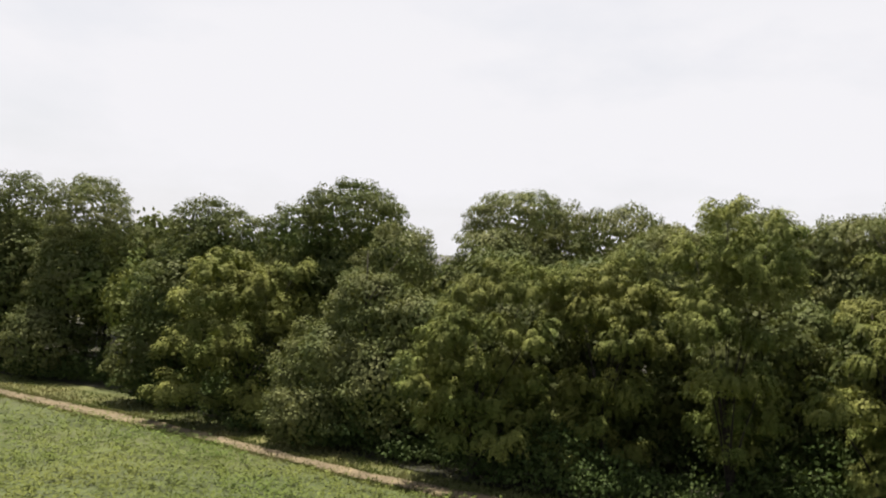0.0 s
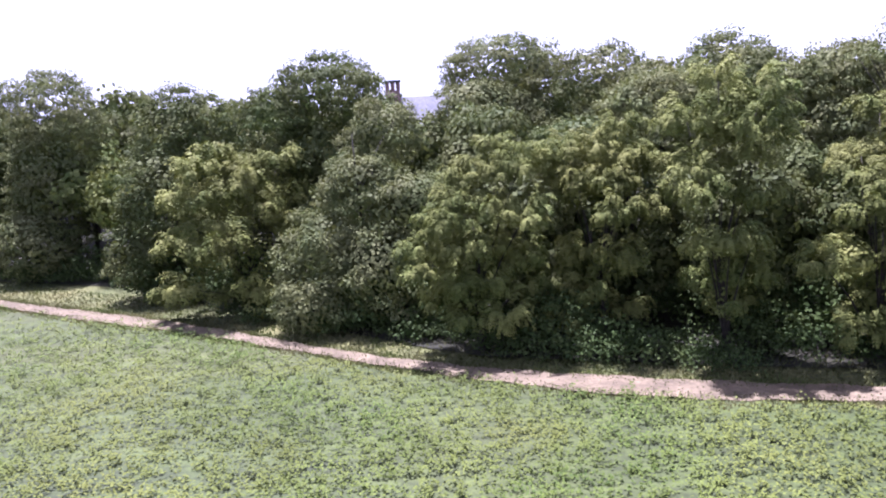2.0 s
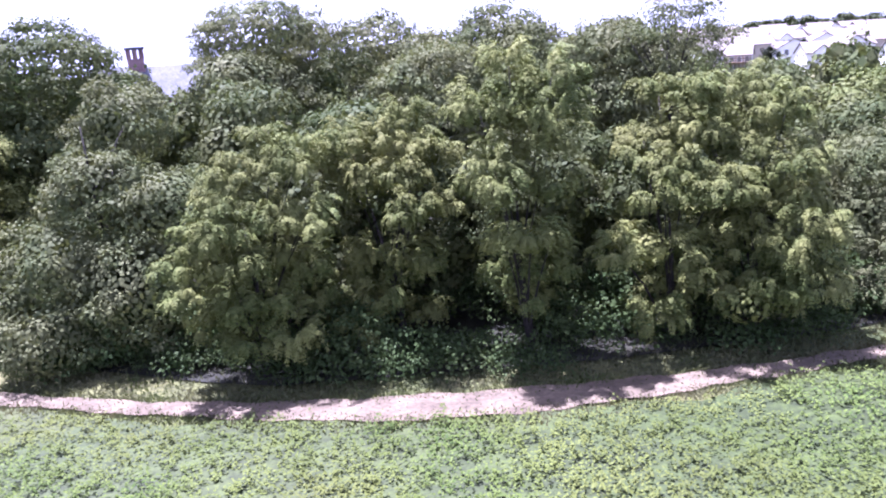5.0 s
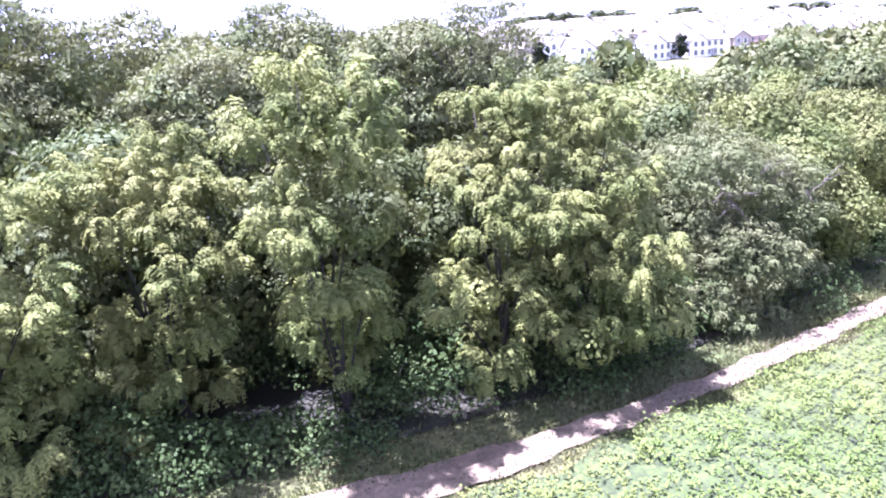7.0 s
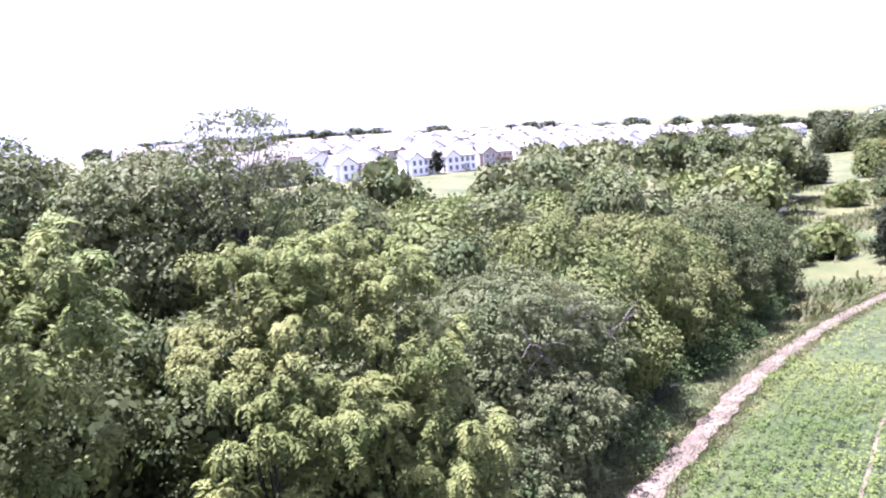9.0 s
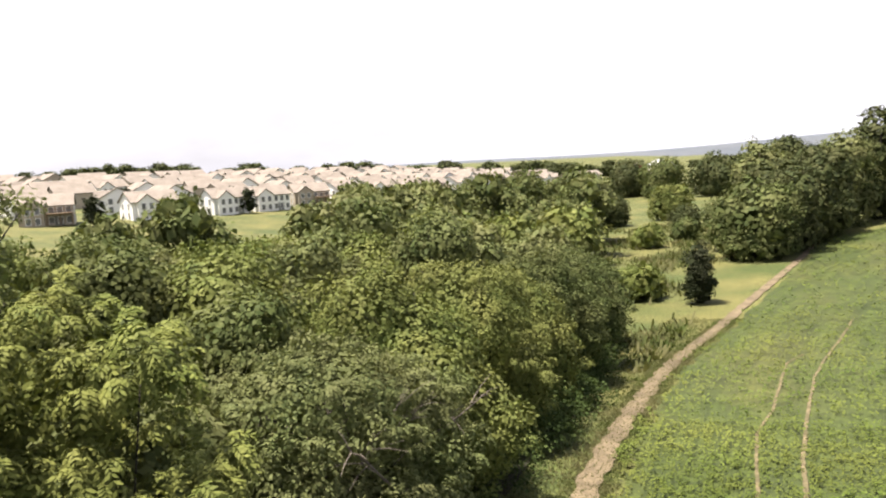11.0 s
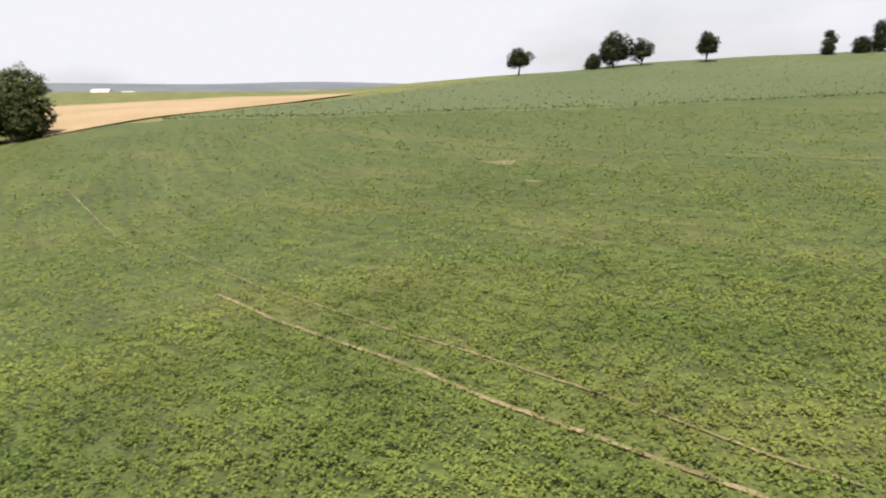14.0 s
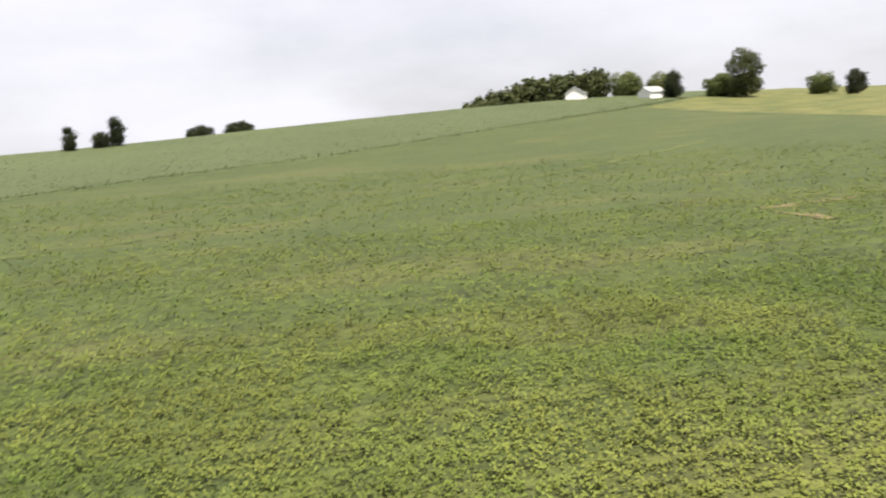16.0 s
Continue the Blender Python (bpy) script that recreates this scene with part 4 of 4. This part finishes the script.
def house(x, y, turn, siding, roof, long=11.0, deep=8.4, deck=True, label=""):
    """Two storeys over a walk-out basement, a cross gable, windows and a timber deck on the garden side (-y)."""
    root = new("house")
    root.matrix_basis = pose(x, y, ground_z(x, y) - 0.2, 0, 0, turn)
    L, D, H = long / 2, deep / 2, 4.3
    bm = bmesh.new()
    gabled_walls(bm, -L, L, -D, D, 0, H, H + 2.3)
    part("wall", bm, siding, root)
    bm = bmesh.new()
    gable(bm, -L, L, -D, D, H, H + 2.3)
    part("roof", bm, roof, root)
    bm = bmesh.new()
    gabled_walls(bm, -2.3, 2.3, -2.1, 2.1, 0, H, H + 1.6)
    bm.transform(pose(-L * 0.45, -D + 1.0, 0, 0, 0, 90))
    part("bay_wall", bm, siding, root)
    bm = bmesh.new()
    gable(bm, -2.3, 2.3, -2.1, 2.1, H, H + 1.6, 0.3)
    bm.transform(pose(-L * 0.45, -D + 1.0, 0.02, 0, 0, 90))
    part("bay_roof", bm, roof, root)
    for z in (1.2, 3.3):
        for wx in (0.08, 0.4, 0.72):
            window(root, L * wx + 0.6, -D, z, 0.9, 1.3, "x", -1)
        for wx in (-0.9, 0.9):
            window(root, -L * 0.45 + wx, -D - 1.3, z, 0.9, 1.3, "x", -1)
        for wy in (-0.45, 0.4):
            window(root, -L, D * wy, z, 1.0, 1.4, "y", -1)
            window(root, L, D * wy, z, 1.0, 1.4, "y", 1)
    bm = bmesh.new()
    box(bm, L * 0.3, L * 0.3 + 1.7, -D - 0.05, -D + 0.05, 0.05, 2.1)
    part("door", bm, GLASS, root)
    if deck:
        bm = bmesh.new()
        box(bm, 0.2, L, -D - 3.2, -D - 0.06, 2.55, 2.75)
        part("deck", bm, TIMBER, root)
        for px in (0.35, L * 0.55, L - 0.15):
            bm = bmesh.new()
            box(bm, px - 0.1, px + 0.1, -D - 3.1, -D - 2.9, 0, 2.55)
            part("deck_post", bm, TIMBER, root)
        bm = bmesh.new()
        box(bm, 0.2, L, -D - 3.2, -D - 3.12, 3.55, 3.65)
        for k in range(14):
            u = 0.3 + (L - 0.5) * k / 13
            box(bm, u - 0.03, u + 0.03, -D - 3.19, -D - 3.13, 2.75, 3.55)
        part("railing", bm, TIMBER, root)
    return tagged(root, label or "pale two-storey suburban house with a deck", "house", "houses of the estate")


MODELS = [house(100, 162, -38, SIDING, SHINGLE, 11, 8.8), house(407, 77, -30, BEIGE, SHINGLE, 10.4, 8.4, label="beige two-storey suburban house with a deck"),
          house(424, 74, -34, SIDING, SHINGLE, 10, 8, False, "white two-storey suburban house with gables")]
rng = np.random.default_rng(21)
ROW_X, ROW_Y = [108, 141, 158, 178, 198, 246, 300, 361, 395], [156, 139, 132, 127, 123, 117, 104, 89, 80]
for row in range(7):
    for i, x in enumerate(np.arange(110, 400, 17.5)):
        x = x + row * 11 + rng.uniform(-2.5, 2.5)
        y = float(np.interp(x - row * 11, ROW_X, ROW_Y)) + row * 21 + rng.uniform(-2, 2)
        turn = -38 + 0.12 * (x - 110) + rng.choice([0, 90, 180, 270]) * (row > 0) + rng.uniform(-14, 14)
        copy_thing(MODELS[int(rng.integers(3))], pose(x, y, ground_z(x, y) - 0.2, 0, 0, turn))

# garden trees between the houses and the tree line behind the estate
rng = np.random.default_rng(31)
GARDEN = [tree(740, 150, 128, lobed(741, 5.0, 2.6, 0.4), "distant", DEEP, 40, 0.5, 0.9, 0.15, 8, "small garden tree between the houses", group="garden trees"),
          tree(742, 167, 124, lobed(743, 6.5, 2.2, 0.4), "distant", DARKLEAF, 40, 0.5, 0.8, 0.15, 8, "small dark garden tree between the houses", group="garden trees")]
for i in range(44):
    f, row = rng.uniform(0, 1), rng.uniform(0, 5.5)
    x = 110 + 285 * f + rng.uniform(-4, 4)
    y = float(np.interp(x, ROW_X, ROW_Y)) + int(row) * 21 - 10 + rng.uniform(-2, 2)
    x += int(row) * 11
    m = pose(x, y, ground_z(x, y), 0, 0, rng.uniform(0, 360))
    copy_thing(GARDEN[i % 2], m).matrix_basis = m @ Matrix.Scale(rng.uniform(0.6, 1.0), 4)
SKYTREE = tree(750, 330, 420, lobed(751, 9, 5.5, 0.2), "distant", HEDGELEAF, 60, 0.9, 1.3, 0.3, 8, "dark tree on the skyline behind the estate", group="skyline trees")
for i in range(64):
    az = rng.uniform(30, 86)
    x, y = toward(az, rng.uniform(430, 560), (10, 15))
    m = pose(x, y, ground_z(x, y), 0, 0, rng.uniform(0, 360))
    copy_thing(SKYTREE, m).matrix_basis = m @ Matrix.Diagonal((rng.uniform(0.8, 1.6),) * 2 + (rng.uniform(0.7, 1.1), 1))


def barn(x, y, turn, wall, roof, long, deep, high, label):
    root = new("barn")
    root.matrix_basis = pose(x, y, ground_z(x, y) - 0.2, 0, 0, turn)
    bm = bmesh.new()
    gabled_walls(bm, -long / 2, long / 2, -deep / 2, deep / 2, 0, high, high + deep * 0.3)
    part("wall", bm, wall, root)
    bm = bmesh.new()
    gable(bm, -long / 2, long / 2, -deep / 2, deep / 2, high, high + deep * 0.3)
    part("roof", bm, roof, root)
    bm = bmesh.new()
    box(bm, -1.8, 1.8, -deep / 2 - 0.08, -deep / 2 + 0.05, 0.1, 3.2)
    part("door", bm, TIMBER, root)
    return tagged(root, label, "barn", "farm buildings")


barn(*toward(85.1, 470, (12.6, 14.5)), 20, REDBARN, SHINGLE, 16, 11, 6, "red barn with a brown roof")
barn(*toward(87.0, 480, (12.6, 14.5)), 10, SIDING, METAL, 34, 14, 7, "long white barn with a pale metal roof")
barn(*toward(112.9, 430, (12.6, 14.5)), 40, SIDING, METAL, 9, 6, 3, "white farm shed in the far fields")
barn(*toward(114.6, 445, (12.6, 14.5)), 30, SIDING, METAL, 7, 5, 3, "white farm shed in the far fields")
barn(*toward(127.1, 420, (12.6, 14.5)), 45, SIDING, SLATE, 14, 9, 4, "white farm barn with a dark roof")
barn(*toward(-157.8, 325, EYE16), 60, SIDING, METAL, 11, 8, 3, "low shed with a pale metal roof")
barn(*toward(-152.3, 330, EYE16), 20, SIDING, METAL, 9, 7, 3, "low white shed beyond the crest")
barn(*toward(-136.2, 330, EYE16), 20, SIDING, METAL, 8, 6, 2.5, "small white shed beyond the crest")


def brick_house():
    """The old house behind the wood: a long slate roof and an open-topped brick chimney on the ridge."""
    root = new("house")
    root.matrix_basis = pose(2.5, 97, ground_z(2.5, 97) + 1.0, 0, 0, 10)
    bm = bmesh.new()
    gabled_walls(bm, -9, 9, -4.5, 4.5, -1.2, 6.6, 10.0)
    part("wall", bm, BRICK, root)
    bm = bmesh.new()
    gable(bm, -9, 9, -4.5, 4.5, 6.6, 10.0)
    part("roof", bm, SLATE, root)
    bm = bmesh.new()
    box(bm, -5.6, -4.0, -0.8, 0.8, 9.4, 11.1)
    stack = part("chimney", bm, BRICK, root, "open-topped red brick chimney")
    for cx in (-5.5, -4.8, -4.1):
        for cy in (-0.7, 0.7):
            bm = bmesh.new()
            box(bm, cx - 0.14, cx + 0.14, cy - 0.14, cy + 0.14, 11.1, 12.1)
            part("post", bm, BRICK, stack)
    bm = bmesh.new()
    box(bm, -5.75, -3.85, -0.95, 0.95, 12.1, 12.35)
    part("cap", bm, SLATE, stack)
    for wx in (-6, -2, 2, 6):
        for z in (1.8, 5.0):
            window(root, wx, -4.5, z, 1.1, 1.6, "x", -1)
    return tagged(root, "red brick house with a grey-blue roof and a tall chimney", "house")


brick_house()


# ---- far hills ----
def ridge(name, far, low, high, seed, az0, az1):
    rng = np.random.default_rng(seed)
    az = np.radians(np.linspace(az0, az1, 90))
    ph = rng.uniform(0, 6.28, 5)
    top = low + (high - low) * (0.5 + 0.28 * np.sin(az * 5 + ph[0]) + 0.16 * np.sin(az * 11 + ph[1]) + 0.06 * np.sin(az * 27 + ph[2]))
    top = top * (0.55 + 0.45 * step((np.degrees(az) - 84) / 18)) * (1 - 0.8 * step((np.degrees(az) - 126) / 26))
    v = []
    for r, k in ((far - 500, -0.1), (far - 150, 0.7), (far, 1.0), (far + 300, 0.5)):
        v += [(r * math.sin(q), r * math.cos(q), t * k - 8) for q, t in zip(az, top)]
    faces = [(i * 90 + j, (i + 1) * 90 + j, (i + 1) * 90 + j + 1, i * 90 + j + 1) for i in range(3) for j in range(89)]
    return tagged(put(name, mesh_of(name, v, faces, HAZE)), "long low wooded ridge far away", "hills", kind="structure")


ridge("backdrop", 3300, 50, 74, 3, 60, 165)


# ---- crop leaves, tyre tracks, verge grass ----
def bend(x):
    return 0.0035 * np.maximum(x - 26, 0) ** 2


TRACKS = [  # the wheel lines through the crop: x, y, half width
    ([18, 20.5, 24.5, 29, 31.7, 35.3, 41], [-0.1, -0.15, -0.1, -0.5, -0.6, -1.0, -2.2], 0.085), ([16.8, 18.4, 21.2, 26, 31, 40.4, 54], [-1.7, -1.7, -2.05, -2.2, -2.3, -3.8, -7.2], 0.05),
    ([24, 31.4, 38.3, 42, 53.6, 57], [13.2, 13.0, 12.6, 11.75, 10.1, 8.8], 0.055), ([24, 31.3, 36, 42.2, 50.1, 55.4, 69.4], [11.8, 11.75, 11.3, 10.4, 9.1, 7.9, 4.1], 0.07),
]
GAPS = [  # rows that failed to grow, dark soil between the plants
    ([-4, 4, 11], [16.9, 16.5, 16.6], 0.03), ([-2, 5, 12], [15.9, 15.6, 15.8], 0.02), ([7, 11, 17.5], [-15.7, -17.2, -17.8], 0.06), ([9, 13, 17], [-2.4, -2.0, -1.7], 0.04), ([40, 48, 60], [-4.5, -6.4, -10.2], 0.08),
    ([4, 12, 20], [-9.3, -9.9, -9.6], 0.05), ([0, 9, 16], [-12.6, -13.4, -13.5], 0.06), ([20, 28, 36], [-14.2, -15.0, -16.8], 0.08), ([-6, 3, 12], [-21.5, -23.2, -24.6], 0.1), ([30, 38, 47], [3.2, 2.6, 1.4], 0.05),
]
rng = np.random.default_rng(41)


def crop(n, x0, x1, y0, y1, near, far, size, leaves):
    """Bushy soybean plants in drilled rows, thinning out between two distances from the walk."""
    x, row = rng.uniform(x0, x1, n), np.round(rng.uniform(y0, y1, n) / 0.38) * 0.38
    y = row - bend(x) + rng.normal(0, 0.07, n)
    off = np.minimum(np.hypot(x - 13, y - 10), np.hypot(x + 1, y - 8))
    keep = (rng.uniform(0, 1, n) < np.clip((far - off) / 12, 0, 1)) & (rng.uniform(0, 1, n) < np.clip((off - near) / 8, 0, 1))
    keep &= (y < path_y(x) - 0.62 - 0.45 * swell(x) - rng.exponential(0.3, n) + 0.25 * np.sin(x * 1.3) + 0.3 * np.sin(x * 0.37)) & (y > far_edge(x) + 1)
    for tx, ty, half in TRACKS + GAPS:
        keep &= ~((abs(y - np.interp(x, tx, ty)) < half + 0.03 + 0.06 * np.sin(x * 2.1) * np.sin(x * 0.83)) & (x > tx[0]) & (x < tx[-1]))
    x, y = x[keep], y[keep]
    m = len(x)
    tall = size * rng.uniform(0.7, 1.35, m) * (0.27 + 0.07 * np.sin(0.7 * x + 0.5 * y) + 0.07 * rng.normal(0, 1, m)).clip(0.14)
    ground = land(x, y)
    out = []
    for k in range(leaves):
        a = rng.uniform(0, 2 * np.pi, m)
        up = rng.uniform(0.25, 1.0, m)
        r = size * 0.16 * rng.uniform(0.15, 1.0, m) * (1.15 - 0.5 * up)
        c = np.stack([x + r * np.cos(a), y + r * np.sin(a), ground + tall * up], -1)
        t = np.stack([np.cos(a), np.sin(a), rng.uniform(-0.7, 0.45, m)], -1) * (size * rng.uniform(0.06, 0.105, m))[:, None]
        s = np.stack([-np.sin(a), np.cos(a), rng.uniform(-0.6, 0.6, m)], -1) * (size * rng.uniform(0.027, 0.044, m))[:, None]
        out.append(np.stack([c, c + t * 0.5 + s, c + t, c + t * 0.5 - s], 1))
    return np.concatenate(out)


plants = [crop(98000, -28, 40, -20, 38, -9, 34, 1.0, 7), crop(62000, -40, 80, -45, 60, 22, 64, 1.5, 5), crop(32000, -70, 125, -110, 60, 52, 120, 2.3, 4)]
tagged(put("crop_leaves", quads("crop_leaves", np.concatenate(plants), SOYLEAF)), "low bushy green soybean plants in rows", "crop", kind="stuff")


def track(xs, mid, half):
    f = np.sin(xs * 1.3) * 0.02 + np.sin(xs * 7.1) * 0.025
    return tagged(strip("tyre_track", xs, lambda q: mid(q) - half + f, lambda q: mid(q) + half + f * 0.6, 0.09, TRACK, 2), "bare dry tyre track in the crop", "track", "tyre tracks", kind="structure")


for tx, ty, half in TRACKS:
    track(np.arange(tx[0], tx[-1], 0.4), lambda q: np.interp(q, tx, ty), half)
track(np.arange(58, 92, 1.0), lambda q: np.interp(q, [41, 61.6, 69, 95], [-2.2, -7.6, -9.2, -15.6]), 0.06)
PALE = matte("pale dry crop", (0.0390, 0.0532, 0.0135), (0.0525, 0.0622, 0.0180), 0.25, 4.0, 0.6, grain=0.3, depth=0.1)
BAND_X, BAND_Y = [-60, -9, 17, 31, 40, 52, 66], [-115, -78, -60, -53.4, -50.2, -47.3, -44.5]
band = strip("grass_band", np.arange(-60, 64, 1.5), lambda q: np.interp(q, BAND_X, BAND_Y) - np.interp(q, [-60, 40, 64], [1.6, 0.7, 0.1]) * (1 + 0.4 * np.sin(q * 0.7)), lambda q: np.interp(q, BAND_X, BAND_Y) + 0.5 + 0.3 * np.sin(q * 0.9), 0.09, PALE, 2)
tagged(band, "pale grassy band across the crop", "grass", kind="structure")


def bare_patch(x, y, rx, ry, seed):
    rng = np.random.default_rng(seed)
    a = np.linspace(0, 2 * np.pi, 29)[:-1]
    r = 1 + 0.25 * np.sin(3 * a + seed) + 0.15 * np.sin(7 * a + 2 * seed) + rng.normal(0, 0.06, 28)
    px, py = x + rx * r * np.cos(a), y + ry * r * np.sin(a)
    v = [(x, y, ground_z(x, y) + 0.1)] + [(p, q, ground_z(p, q) + 0.09) for p, q in zip(px, py)]
    faces = [(0, 1 + k, 1 + (k + 1) % 28) for k in range(28)]
    return tagged(put("bare_patch", mesh_of("bare_patch", v, faces, TRACK)), "bare soil patch in the crop", "soil", "bare patches", "structure")


bare_patch(54, -38, 1.8, 0.9, 1), bare_patch(-17.5, -37.0, 1.6, 0.7, 2), bare_patch(-21.5, -37.6, 2.6, 0.4, 3), bare_patch(-15.6, -32.0, 0.5, 2.6, 5), bare_patch(46, -31.5, 0.8, 0.4, 4)

rng = np.random.default_rng(51)
n = 60000
x = rng.uniform(-30, 70, n)
side = rng.uniform(0, 1, n)
y = path_y(x) + np.where(side < 0.4, -0.5 - 0.5 * swell(x) + rng.normal(-0.08, 0.26 + 0.14 * swell(x), n), np.where(side < 0.62, 0.38 + 0.45 * swell(x) + rng.normal(0.05, 0.24 + 0.12 * swell(x), n), 0.42 + 0.45 * swell(x) + rng.uniform(0, 1, n) ** 1.3 * 4.0))
a = rng.uniform(0, 2 * np.pi, n)
h = np.where(side < 0.62, rng.uniform(0.03, 0.10, n), rng.uniform(0.04, 0.13, n))
base = np.stack([x, y, land(x, y) + 0.03], -1)
lean = np.stack([np.cos(a) * 0.5, np.sin(a) * 0.5, np.ones(n)], -1) * h[:, None]
w = np.stack([-np.sin(a), np.cos(a), 0 * a], -1) * 0.035
tufts = np.stack([base - w, base + w, base + lean + w * 0.3, base + lean - w * 0.3], 1)
GRASSLEAF = leafy("verge grass blades", (0.0445, 0.0619, 0.0179), (0.0792, 0.0916, 0.0327), (0.0990, 0.0965, 0.0475), 0.6, 0.3, 0.4)
tagged(put("verge_grass", quads("verge_grass", tufts, GRASSLEAF)), "tufts of dry verge grass along the path", "grass", kind="stuff")

rng = np.random.default_rng(61)
for i in range(30):
    x, y = toward(rng.uniform(80, 108), rng.uniform(520, 900), (12, 14))
    m = pose(x, y, ground_z(x, y), 0, 0, rng.uniform(0, 360))
    copy_thing(SKYTREE, m).matrix_basis = m @ Matrix.Diagonal((rng.uniform(0.9, 1.8),) * 2 + (rng.uniform(0.7, 1.0), 1))
n = 16000
x = rng.uniform(50, 150, n)
y = np.interp(x, [50, 150], [17.5, 6]) + rng.uniform(0, 1, n) * np.interp(x, [50, 150], [6, 26])
lush = np.sin(x * 0.31 + 1) + np.sin(y * 0.55 + x * 0.1) + rng.normal(0, 0.5, n)
x, y = x[lush > 0.2], y[lush > 0.2]
a = rng.uniform(0, 2 * np.pi, len(x))
h = rng.uniform(0.2, 0.7, len(x))
base = np.stack([x, y, land(x, y)], -1)
lean = np.stack([np.cos(a) * 0.6, np.sin(a) * 0.6, np.ones(len(x))], -1) * h[:, None]
w = np.stack([-np.sin(a), np.cos(a), 0 * a], -1) * 0.12
weeds = np.stack([base - w, base + w, base + lean + w * 0.5, base + lean - w * 0.5], 1)
tagged(put("meadow_weeds", quads("meadow_weeds", weeds, GRASSLEAF)), "rank grass and weeds in the rough meadow", "grass", kind="stuff")
